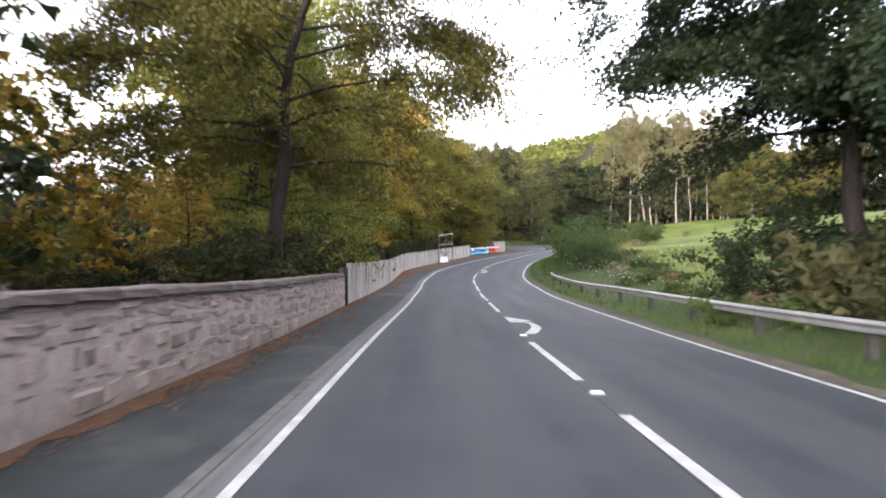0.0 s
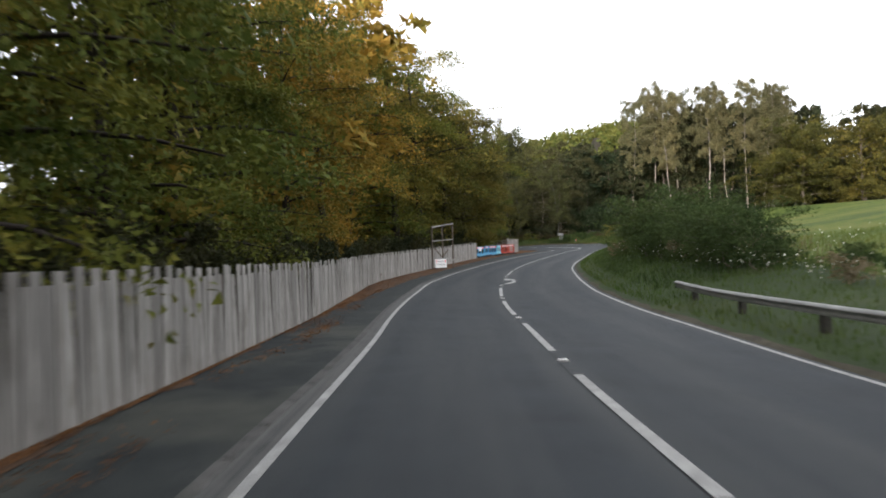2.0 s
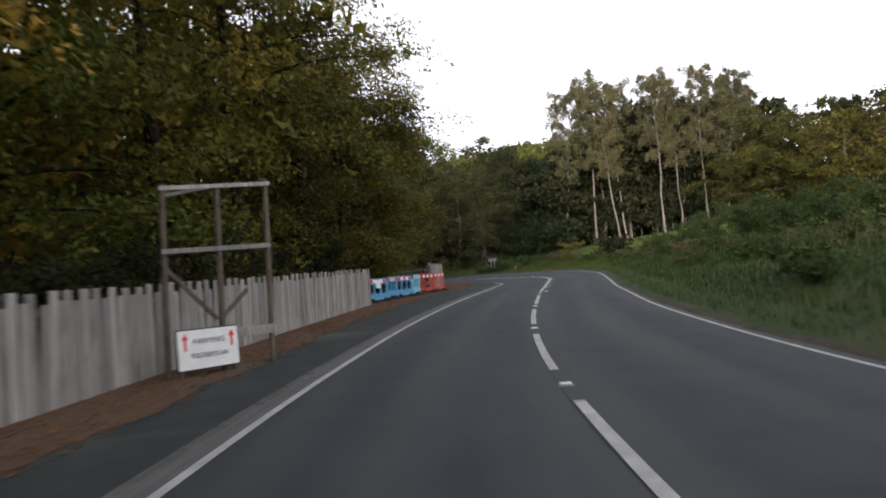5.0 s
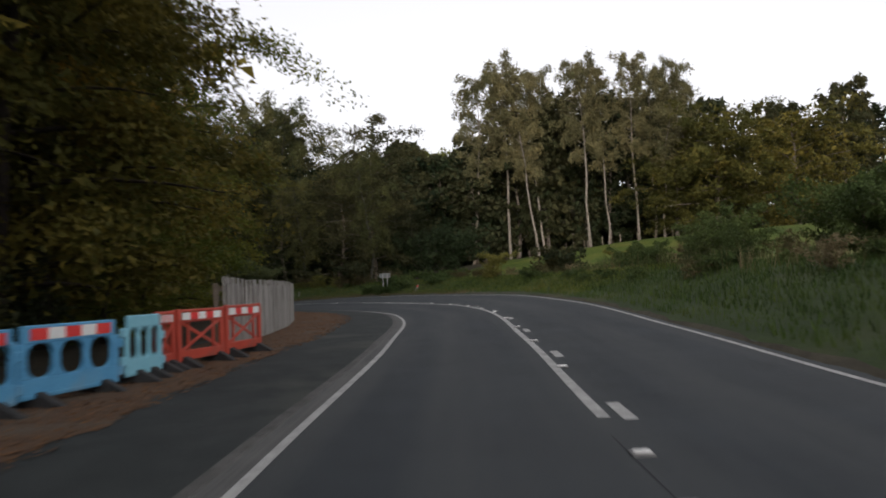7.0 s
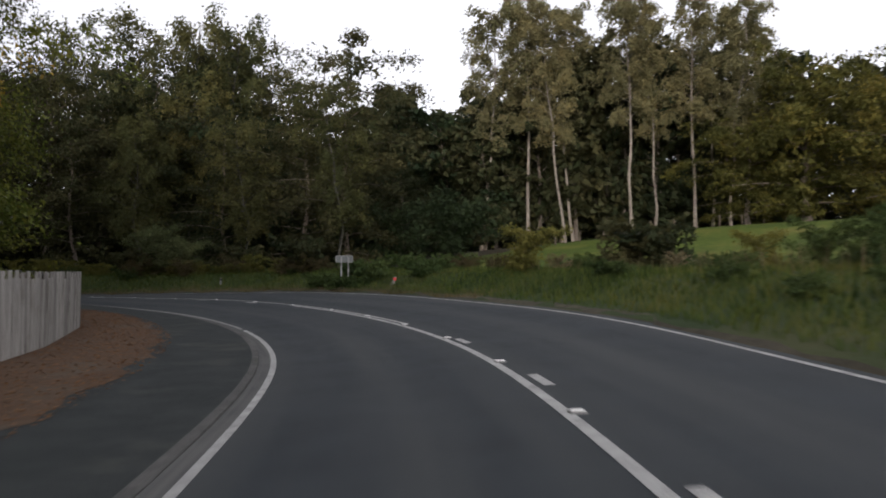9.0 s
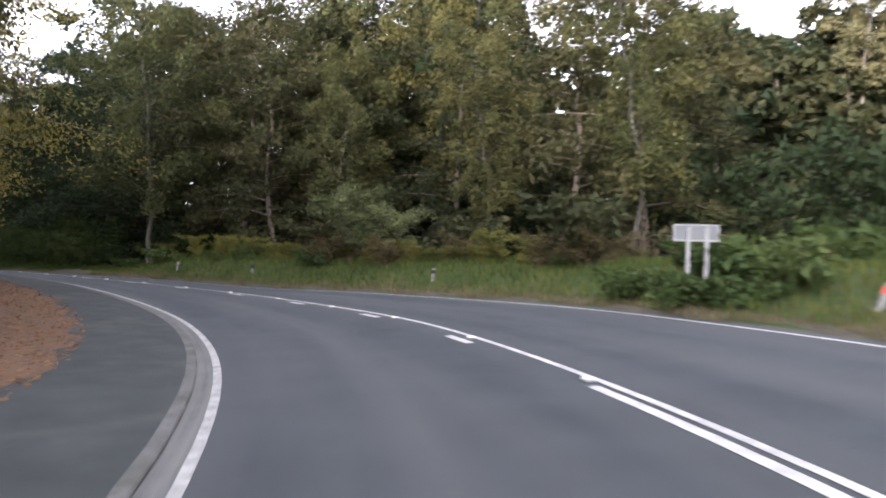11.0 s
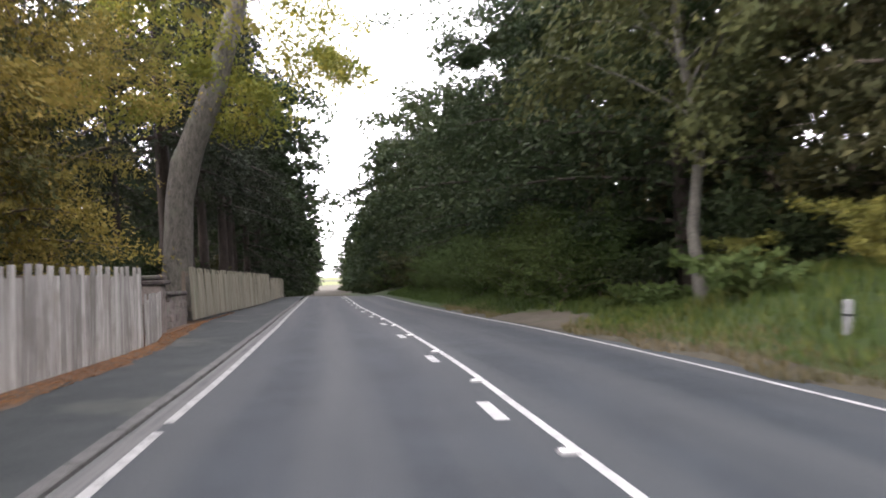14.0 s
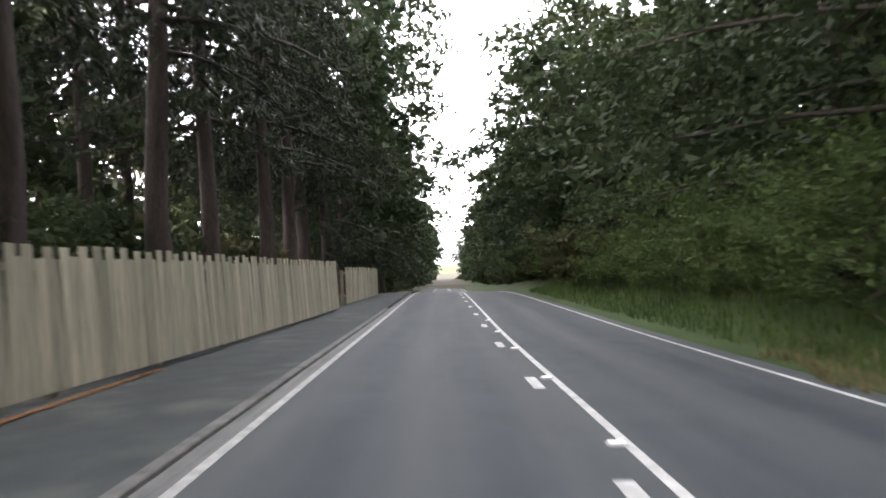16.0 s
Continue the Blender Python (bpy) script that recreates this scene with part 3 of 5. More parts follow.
tagged(new("verge", strip("verge", M_GRASS, -44, 455, 1.0, [lambda s: f_right(s) + 0.24] + [lambda s, d=d: f_right(s) + d for d in (0.5, 1.2, 2, 3, 4.2, 5.6, 7)], [0.006, 0.04] + [0.05] * 5 + [-0.05])),
       "rough grass verge beside the road", "verge", kind="structure")
tagged(new("muddy_edge", strip("muddy_edge", M_MUD, -44, 157, 0.7, [lambda s: f_right(s) + 0.12, lambda s: f_right(s) + np.where(s < 100, 0.24, 0.52) + 0.06 * np.sin(s * 1.7) + 0.05 * np.sin(s * 4.1)], [0.005, 0.05])),
       "muddy worn edge between road and grass", "verge", kind="structure")
tagged(new("leaf_litter_bed", strip("leaf_litter_bed", M_LITTER, 2, 155, 0.5, [lambda s: f_foot(s) - 0.6, lambda s: f_litter(s) + 0.10 * np.sin(s * 2.3) + 0.07 * np.sin(s * 5.9)], [0.012, 0.008])),
       "brown earth and fallen leaves under the fence", "leaf litter", kind="structure")


def marking(name, s0, s1, f, off, width, step=0.8, mat=M_PAINT):
    part(name, strip(name, mat, s0, s1, step, [lambda s: f(s) + off - width / 2, lambda s: f(s) + off + width / 2], [0.006, 0.006]), road)


marking("edge_line", -44, 106.9, f_left, 0, 0.088)
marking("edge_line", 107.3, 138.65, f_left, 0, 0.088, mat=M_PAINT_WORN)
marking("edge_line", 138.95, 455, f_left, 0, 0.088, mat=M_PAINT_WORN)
marking("edge_line", -44, 455, f_right, 0, 0.085)
part("seam", strip("seam", M_SEAM, -20, 76, 0.8, [lambda s: f_centre(s) - 0.075 + 0.01 * np.sin(s * 1.3), lambda s: f_centre(s) - 0.062 + 0.01 * np.sin(s * 1.3)], [0.003, 0.003]), road)
for s in (-15.6, -9.8, -4.0, 2.0, 7.7, 18.4, 24.3, 30.1, 35.9, 41.5, 53.6, 59.3, 65.0, 70.7):
    marking("centre_dash", s, s + 3.9, f_centre, 0, 0.11)
marking("centre_line", 76.6, 112.8, f_centre, 0, 0.11)
marking("centre_line", 104, 455, f_centre, 0.17, 0.085)
for k in range(7):
    marking("centre_dash", 76.5 + k * 3.9, 77.2 + k * 3.9, f_centre, 0.20, 0.12)
for k in range(55):
    s = 115.7 + 3.80 * min(k, 8) + 4.0 * max(k - 8, 0)
    marking("centre_dash", s, s + 0.8, f_centre, -0.10, 0.13)


def arrow(s0, off):
    """A curved arrow that points back to the near lane: tail, bend and barbed head."""
    bm = bmesh.new()
    outline = [(0.0, 0.06), (-0.05, 0.27), (0.58, 0.45), (1.1, 0.545), (1.53, 0.565), (2.05, 0.53), (2.4, 0.45), (2.6, 0.37), (2.7, 0.58), (3.85, 0.0), (2.45, 0.01), (2.55, 0.24), (2.32, 0.33), (2.05, 0.39),
               (1.57, 0.395), (1.06, 0.32), (0.5, 0.18)]
    vs = [bm.verts.new(at(s0 + a_, float(f_centre(s0 + a_)) + b_ + off, 0.007)) for a_, b_ in outline]
    bm.faces.new(vs)
    bmesh.ops.triangulate(bm, faces=bm.faces[:])
    bm_part("direction_arrow", bm, M_PAINT, road)


arrow(12.95, 0.0)
arrow(47.4, 0.0)


# ---- fences: upright boards of alternating height ----
def board_mesh(name, mat, w, h):
    return box_mesh(name, mat, (-w / 2, w / 2, -0.011, 0.011, 0, h), 0.003)


def fence(label, knots, h, mat, rng, first=0, limit=300, lean=0.0, pitch=0.15, lift=0.0):
    """knots: (s, lat) along the foot. Boards in turn tall and short, rails and posts behind."""
    p = np.array([at(a_, b_) for a_, b_ in knots])
    d = np.r_[0, np.cumsum(np.linalg.norm(np.diff(p[:, :2], axis=0), axis=1))]
    base = thing("board_fence", pose(*p[0]), label, "fence")
    inv = base.matrix_basis.inverted()
    meshes = [[board_mesh("board", mat, pitch - 0.006, hh + dh) for dh in (-0.02, 0, 0.015)] for hh in (h, h - 0.13)]
    n = int(d[-1] / pitch)
    rest = bmesh.new()
    for q in range(n):
        u = (q + 0.5) * pitch
        x, y, z = (np.interp(u, d, p[:, c]) for c in range(3))
        x2, y2 = (np.interp(min(u + 0.05, d[-1]), d, p[:, c]) for c in range(2))
        x1, y1 = (np.interp(max(u - 0.05, 0), d, p[:, c]) for c in range(2))
        yaw = math.degrees(math.atan2(y2 - y1, x2 - x1))
        m = inv @ pose(x, y, z - 0.03 + lift, lean + rng.normal() * 0.6, rng.normal() * 0.8, yaw + rng.normal() * 1.2)
        me = meshes[q % 2][int(rng.integers(3))]
        if first <= q < first + limit:
            part("board", me, base, m=m)
        else:
            k0 = len(rest.verts)
            rest.from_mesh(me)
            rest.verts.ensure_lookup_table()
            bmesh.ops.transform(rest, matrix=m, verts=rest.verts[k0:])
    if len(rest.verts):
        tagged(bm_part("far_boards", rest, mat, base), kind="stuff")
    rest.free() if rest.is_valid else None
    step = 2.4
    k = 0
    while k * step < d[-1]:
        u0, u1 = k * step, min((k + 1) * step, d[-1])
        a_, b_ = (Vector([np.interp(u, d, p[:, c]) for c in range(3)]) for u in (u0, u1))
        yaw = math.degrees(math.atan2(b_.y - a_.y, b_.x - a_.x))
        lng = (b_ - a_).length
        part("fence_post", box_mesh("fence_post", M_POST, (-0.05, 0.05, 0.10 + math.tan(math.radians(-lean)) * h, 0.20 + math.tan(math.radians(-lean)) * h, -0.1, h - 0.15 + lift), 0.006), base, m=inv @ pose(*a_, 0, 0, yaw))
        back = math.tan(math.radians(-lean))
        for zr in (0.25, h - 0.3):
            part("rail", box_mesh("rail", M_POST, (0, lng, 0.045 + back * zr, 0.10 + back * zr, zr + lift, zr + 0.08 + lift), 0.004), base, m=inv @ pose(*a_, 0, math.degrees(-math.asin((b_.z - a_.z) / lng)), yaw))
        k += 1
    return base


rng = np.random.default_rng(11)
F2_END = 145.6
fence("long grey weathered board fence with castellated top", [(20.6, -3.05), (30, -3.05), (36, -3.2), (42, -3.75), (47.7, -4.4)], 1.32, M_BOARD, rng)
fence("grey weathered board fence behind the timber sign frame", [(47.72, -4.4), (51, -4.6), (55, -4.5), (60, -4.3), (66, -4.3), (72, -4.5), (74.5, -4.68)], 1.32, M_BOARD, rng)
fence("grey weathered board fence following the inside of the bend", [(83.1, -4.38), (85.3, -4.86), (88, -4.84), (92.5, -4.9), (98, -5.0), (104, -4.8), (110, -4.4)], 1.45, M_BOARD, rng)
fence("grey weathered board fence under yellowing trees", [(110.02, -4.4), (115.5, -4.05), (122, -4.2), (129.5, -4.45), (134.6, -4.25), (139.5, -4.0), (144.0, -3.72), (F2_END, -3.64)], 1.45, M_BOARD, rng)
fence("tan board fence with a leaning first board", [(153.4, -4.14), (157, -4.06), (160, -3.82), (163, -3.6), (168, -3.4), (173, -3.28)], 1.55, M_BOARD_NEW, rng, lean=-3.0, lift=0.12)
fence("short tan board fence beyond a dark gateway", [(176.6, -3.55), (181, -3.4), (187, -3.35)], 1.42, M_BOARD_NEW, rng, lift=0.08)


# ---- stone wall before the fence ----
def stone_mesh(name, mat, w, d, h, rng):
    bm = bmesh.new()
    add_box(bm, -w / 2, w / 2, -d / 2, d / 2, -h / 2, h / 2, min(w, h) * 0.2)
    for v in bm.verts:
        v.co += Vector(rng.normal(size=3)) * 0.008
    me = bpy.data.meshes.new(name)
    bm.to_mesh(me), bm.free()
    me.materials.append(mat)
    return me


def stone_wall(label, s0, s1, f, h, rng, near, coping=0.11, grow=lambda s: s * 0, stone=M_STONE, mortar=M_MORTAR):
    """A mortared core with proud stones on the road side and coping stones on top; near: the stretch whose stones are parts."""
    base = thing("stone_wall", pose(*at(s0, float(f(s0)))), label, "wall", kind="structure")
    inv = base.matrix_basis.inverted()
    part("core", strip("core", mortar, s0, s1, 0.8, [lambda s: f(s), lambda s: f(s), lambda s: f(s) - 0.4, lambda s: f(s) - 0.4], [-0.1, lambda s: h + grow(s), lambda s: h + grow(s), -0.1], False), base, m=inv)
    kinds = {}
    rest = bmesh.new()
    z = 0.02
    while z < h - 0.06:
        rh = min(rng.uniform(0.09, 0.24), h - z)
        s = s0 + rng.uniform(0, 0.3)
        while s < s1 - 0.2:
            w = rng.uniform(0.14, 0.55)
            key = (round(w / 0.06), round(rh / 0.025), int(rng.integers(3)))
            if key not in kinds:
                kinds[key] = stone_mesh("stone", stone, key[0] * 0.06 - 0.004, 0.14, key[1] * 0.025 + 0.008, rng)
            m = inv @ pose(*at(s + w / 2, float(f(s + w / 2)) - 0.064 + rng.normal() * 0.007, (z + rh / 2) * (1 + float(grow(s)) / h) + rng.normal() * 0.018), rng.normal() * 1.5, 2.4 + rng.normal() * 2.5, heading(s) + 90 + rng.normal() * 1.5)
            if near[0] < s < near[1]:
                part("stone", kinds[key], base, m=m)
            else:
                k0 = len(rest.verts)
                rest.from_mesh(kinds[key])
                rest.verts.ensure_lookup_table()
                bmesh.ops.transform(rest, matrix=m, verts=rest.verts[k0:])
            s += w
        z += rh
    if len(rest.verts):
        tagged(bm_part("far_stones", rest, stone, base), kind="stuff")
    s = s0
    cop = [stone_mesh("coping", M_COPING if stone is M_STONE else M_COPING_DARK, 0.80, 0.50, coping, rng) for _ in range(3)]
    while s < s1 - 0.3:
        a_, b_ = (at(u, float(f(u)) - 0.2, h + float(grow(u)) + coping / 2 - 0.004) for u in (s, s + 0.8))
        fall = math.degrees(math.atan2(b_[2] - a_[2], 0.8))
        part("coping", cop[int(rng.integers(3))], base, m=inv @ pose(*((a_ + b_) / 2), rng.normal() * 0.4, -fall + rng.normal() * 0.3, heading(s) + 90))
        s += 0.8
    return base


stone_wall("rubble sandstone wall with flat coping beside the footway", -24, 20.3, f_foot, 0.90, rng, (2.5, 20.3), grow=lambda s: 0.12 * np.clip((20 - s) / 15, 0, 1))
stone_wall("low rough stone wall beside a gate pier", 149.9, 153.2, lambda s: np.interp(s, [140, 460], [-4.28, -4.24]), 0.86, rng, (149, 153), 0.09, stone=M_STONE_OLD, mortar=M_STONE_OLD)

# end post between wall and fence
post = thing("wall_end_post", pose(*at(20.45, -3.05), 0, 0, heading(20)), "dark timber post at the wall's end", "post")
part("post", box_mesh("post", M_RAIL_POST, (-0.07, 0.07, -0.1, 0.1, -0.1, 1.16), 0.012), post)

# gate pier and a short low run of boards
pier = thing("gate_pier", pose(*at(149.35, -4.36), 0, 0, heading(149.4)), "square stone gate pier with a moulded cap", "pier")
part("shaft", box_mesh("shaft", M_STONE_OLD, (-0.26, 0.26, -0.26, 0.26, -0.1, 1.12), 0.03), pier)
part("cap", box_mesh("cap", M_COPING_DARK, (-0.35, 0.35, -0.35, 0.35, 1.12, 1.22), 0.03), pier)
bm = bmesh.new()
add_box(bm, -0.30, 0.30, -0.30, 0.30, 1.22, 1.34, 0.09)
bm_part("cap_top", bm, M_COPING_DARK, pier)
fence("low grey board gate beside the stone pier", [(F2_END + 0.1, -3.64), (146.8, -3.7), (148.3, -3.95)], 0.98, M_BOARD, rng)

# ---- guard rail on the right ----
rail = thing("guard_rail", pose(*at(-30, 5.5)), "pale galvanised steel guard rail with posts", "guard rail")
inv = rail.matrix_basis.inverted()
prof = [(0.0, 0.41), (0.015, 0.43), (0.015, 0.46), (0.0, 0.485), (0.03, 0.51), (0.055, 0.525), (0.055, 0.545), (0.0, 0.575), (-0.03, 0.58), (-0.03, 0.41)]
RAIL = smooth_table([(-44, 5.5), (26, 5.5), (38.5, 5.7), (460, 5.7)])
RAIL_DROP = smooth_table([(-44, 0), (22, 0), (38.5, 0.13), (460, 0.13)])
part("beam", strip("beam", M_STEEL, -30, 38.5, 1.0, [lambda s, a_=a_: RAIL(s) - a_ for a_, b_ in prof], [lambda s, b_=b_: b_ - RAIL_DROP(s) for a_, b_ in prof], False), rail, m=inv)
pm = box_mesh("rail_post", M_RAIL_POST, (-0.06, 0.06, -0.07, 0.07, -0.2, 0.54), 0.008)
for k in range(22):
    s = -29 + k * 3.15
    part("rail_post", pm, rail, m=inv @ pose(*at(s, float(RAIL(s)) + 0.11, -float(RAIL_DROP(s))), 0, 0, heading(s)))


# ---- roadside things ----
def sign_frame(m):
    """Tall open timber frame with cross bar, braces and a low board rail."""
    t = thing("sign_frame", m, "tall empty weathered timber sign frame in front of the fence", "sign frame")
    w, h = 1.70, 2.64
    for x, hh, q in ((0, h, 1.0), (w / 2, h + 0.06, 0.6), (w, h + 0.22, 1.0)):
        part("upright", box_mesh("upright", M_POST, (x - 0.034, x + 0.034, -0.034, 0.034, -0.2, hh), 0.008, pose(0, 0, 0, 0, q * 0.4, 0)), t)
    part("top_bar", box_mesh("top_bar", M_BOARD, (-0.05, w + 0.08, -0.06, -0.036, -0.03, 0.03), 0.004, pose(0, 0, h - 0.06, 0, -6.2, 0)), t)
    part("top_bar", box_mesh("top_bar", M_BOARD, (0.04, 0.95, 0.036, 0.06, -0.025, 0.025), 0.004, pose(0, 0, h - 0.16, 0, -13, 0)), t)
    part("cross_bar", box_mesh("cross_bar", M_BOARD, (-0.05, w + 0.03, -0.06, -0.036, -0.035, 0.035), 0.004, pose(0, 0, 1.72, 0, -3.0, 0)), t)
    part("low_board", box_mesh("low_board", M_BOARD, (0.88, w + 0.04, -0.07, -0.036, 0.46, 0.60), 0.004), t)
    for x0, x1 in ((0.05, w / 2 - 0.03), (w - 0.35, w / 2 + 0.03)):
        a_ = math.degrees(math.atan2(0.75 - (1.5 if x0 < 0.5 else 1.15), x1 - x0))
        lng = math.hypot(x1 - x0, 0.75 - (1.5 if x0 < 0.5 else 1.15))
        part("brace", box_mesh("brace", M_POST, (0, lng, 0.046, 0.08, -0.03, 0.03), 0.004), t, m=pose(x0, 0, 1.5 if x0 < 0.5 else 1.15, 0, -a_, 0))
    return t


def letters(name, text, size, mat, parent, m):
    cu = bpy.data.curves.new(name, "FONT")
    cu.body, cu.size, cu.extrude, cu.align_x, cu.align_y = text, size, 0.002, "CENTER", "CENTER"
    tmp = bpy.data.objects.new(name, cu)
    scene.collection.objects.link(tmp)
    me = bpy.data.meshes.new_from_object(tmp.evaluated_get(bpy.context.evaluated_depsgraph_get()))
    bpy.data.objects.remove(tmp), bpy.data.curves.remove(cu)
    me.materials.clear()
    me.materials.append(mat)
    return part(name, me, parent, m=m)


def event_sign(m):
    t = thing("event_sign", m, "white event sign with two red arrows on short legs", "sign")
    b = part("board", box_mesh("board", M_WHITE, (0, 1.05, -0.02, 0.0, 0.14, 0.80), 0.003), t)
    part("border", box_mesh("border", M_BLACK, (-0.02, 1.07, 0.0, 0.015, 0.12, 0.82), 0.003), t)
    for x in (0.06, 0.99):
        part("leg", box_mesh("leg", M_POST, (x - 0.025, x + 0.025, 0.016, 0.06, -0.1, 0.7), 0.004), t)
    letters("lettering", "FARMING", 0.13, M_BLACK, b, pose(0.53, -0.024, 0.60, 90, 0, 0))
    letters("lettering", "YESTERYEAR", 0.115, M_BLACK, b, pose(0.53, -0.024, 0.36, 90, 0, 0))
    for x in (0.12, 0.93):
        bm = bmesh.new()
        f_ = [bm.verts.new((x + a_, -0.024, c_)) for a_, c_ in ((-0.02, 0.46), (0.02, 0.46), (0.02, 0.64), (0.06, 0.64), (0, 0.76), (-0.06, 0.64), (-0.02, 0.64))]
        bm.faces.new(f_)
        bm_part("arrow", bm, M_STRIPE_RED, b)
    return t


LEG1, LEG2 = at(60.0, -3.95), at(61.4, -2.95)
yaw = math.degrees(math.atan2(LEG2[1] - LEG1[1], LEG2[0] - LEG1[0]))
sign_frame(pose(*LEG1, 0, 0, yaw) @ pose(0.12, 0, 0))
event_sign(pose(*LEG1, 0, 0, yaw) @ pose(0.16, -0.2, 0.0, -4, 0, 0) @ Matrix.Diagonal((0.88, 1, 0.80, 1)))


def fillet(bm, cx, cz, sx, sz, r, y):
    """Fills the corner of an opening so that it is round."""
    arc = [(cx + sx * r * (1 - math.cos(a_)), cz + sz * r * (1 - math.sin(a_))) for a_ in np.linspace(0, math.pi / 2, 5)]
    ring = [(cx, cz)] + arc
    lo, hi = ([bm.verts.new((x, yy, z)) for x, z in ring] for yy in (-y, y))
    bm.faces.new(lo), bm.faces.new(hi[::-1])
    for q in range(1, 5):
        bm.faces.new((lo[q], lo[q + 1], hi[q + 1], hi[q]))


def splayed_foot(t, x, label=""):
    bm = bmesh.new()
    ring = [(-0.36, 0.0), (0.36, 0.0), (0.34, 0.035), (0.06, 0.20), (-0.06, 0.20), (-0.34, 0.035)]
    lo, hi = ([bm.verts.new((x + d, y, z)) for y, z in ring] for d in (-0.05, 0.05))
    bm.faces.new(lo), bm.faces.new(hi[::-1])
    for q in range(6):
        bm.faces.new((lo[q], lo[(q + 1) % 6], hi[(q + 1) % 6], hi[q]))
    bm_part("foot", bm, M_BLACK, t)


def barrier(m, length, mat, label, striped=True):
    """Plastic barrier: slab with three round-cornered openings, striped board above, end lugs and rubber feet."""
    t = thing("road_barrier", m, label, "barrier", "plastic barriers across the gap in the fence")
    bm = bmesh.new()
    wide = length > 1.3
    z0, hz0, hz1, e_, bar = 0.12, 0.38, (0.80 if wide else 0.84), (0.12 if wide else 0.075), (0.09 if wide else 0.055)
    wh = (length - 2 * e_ - 2 * bar) / 3
    add_box(bm, 0, length, -0.032, 0.032, z0, hz0, 0.014)
    add_box(bm, 0.05, length - 0.05, -0.032, 0.032, hz1, 1.03, 0.014)
    add_box(bm, 0, length, -0.036, 0.036, z0 + 0.02, z0 + 0.07, 0.014)
    x = 0.0
    for q in range(4):
        w = e_ if q in (0, 3) else bar
        add_box(bm, x, x + w, -0.0315, 0.0315, hz0 - 0.01, hz1 + 0.01, 0.01)
        x += w + wh
    x = e_
    for q in range(3):
        for cx, cz, sx, sz in ((x, hz0, 1, 1), (x + wh, hz0, -1, 1), (x, hz1, 1, -1), (x + wh, hz1, -1, -1)):
            fillet(bm, cx, cz, sx, sz, min(0.13, wh * 0.42), 0.031)
        x += wh + bar
    bm_part("panel", bm, mat, t)
    if striped:
        sw = (length - 0.30) / 5
        for q in range(5):
            part("stripe", box_mesh("stripe", M_STRIPE_RED if q % 2 == 0 else M_WHITE, (0.15 + q * sw, 0.15 + (q + 1) * sw, -0.040, -0.033, 0.845, 0.99)), t)
    for x0, x1, z in ((-0.09, 0.0, 0.30), (-0.09, 0.0, 0.72), (length, length + 0.09, 0.22), (length, length + 0.09, 0.62)):
        part("lug", box_mesh("lug", mat, (x0, x1, -0.028, 0.028, z, z + 0.13), 0.015), t)
    for x in (0.26, length - 0.26):
        splayed_foot(t, x)
    return t


def red_barrier(m, length):
    t = thing("road_barrier", m, "red plastic gate barrier with crossed struts and striped top", "barrier", "plastic barriers across the gap in the fence")
    for z, hh in ((0.14, 0.17), (0.98, 0.05), (0.80, 0.04)):
        part("bar", box_mesh("bar", M_RED, (0, length, -0.025, 0.025, z, z + hh), 0.01), t)
    for x in (0, length - 0.09):
        part("upright", box_mesh("upright", M_RED, (x, x + 0.09, -0.032, 0.032, 0.08, 1.04), 0.012), t)
    for x in (0.24, length - 0.29):
        part("slat", box_mesh("slat", M_RED, (x, x + 0.05, -0.018, 0.018, 0.30, 0.82), 0.008), t)
    w, hh = length - 0.14, 0.54
    ang = math.degrees(math.atan2(hh, w))
    part("strut", box_mesh("strut", M_RED, (0, math.hypot(hh, w), -0.024, -0.004, -0.03, 0.03), 0.008), t, m=pose(0.07, 0, 0.29, 0, -ang, 0))
    part("strut", box_mesh("strut", M_RED, (0, math.hypot(hh, w), 0.004, 0.024, -0.03, 0.03), 0.008), t, m=pose(0.07, 0, 0.29 + hh, 0, ang, 0))
    for q in range(5):
        sw = (length - 0.20) / 5
        part("stripe", box_mesh("stripe", M_STRIPE_RED if q % 2 else M_WHITE, (0.10 + q * sw, 0.10 + (q + 1) * sw, -0.036, -0.027, 0.845, 0.975)), t)
    for x in (0.15, length - 0.15):
        splayed_foot(t, x)
    return t


run = [(74.98, -5.0, 1.58, 0.14, M_BLUE, "blue plastic road barrier with striped board and taped notice", True), (76.98, -4.80, 0.86, 0.06, M_BLUE, "narrow blue plastic road barrier with striped board", True),
       (77.86, -4.72, 1.50, 0.12, M_BLUE, "blue plastic road barrier with red and white striped board", True), (79.48, -4.43, 0.85, 0.0, M_CYAN, "pale blue plastic pedestrian barrier with slots", False)]
first_bar = None
for s, lat, lng, slew, mat, lab, striped in run:
    a_, b_ = at(s, lat), at(s + lng, lat + (0.08 + slew) * lng)
    yaw = math.degrees(math.atan2(b_[1] - a_[1], b_[0] - a_[0]))
    t = barrier(pose(*a_, 0, 0, yaw) @ Matrix.Diagonal((1, 1, 0.88, 1)), lng, mat, lab, striped)
    if first_bar is None:
        first_bar = t
notice = part("notice", box_mesh("notice", M_WHITE, (0.62, 0.98, -0.048, -0.041, 0.62, 0.97)), first_bar, "white paper notice")
for s, lat, lng, slew in ((80.47, -4.50, 0.52, 0.0), (81.02, -4.43, 1.14, 0.20), (82.24, -4.11, 1.22, 0.12)):
    a_, b_ = at(s, lat), at(s + lng, lat + (0.08 + slew) * lng)
    red_barrier(pose(*a_, 0, 0, math.degrees(math.atan2(b_[1] - a_[1], b_[0] - a_[0]))) @ Matrix.Diagonal((1, 1, 0.88, 1)), lng)


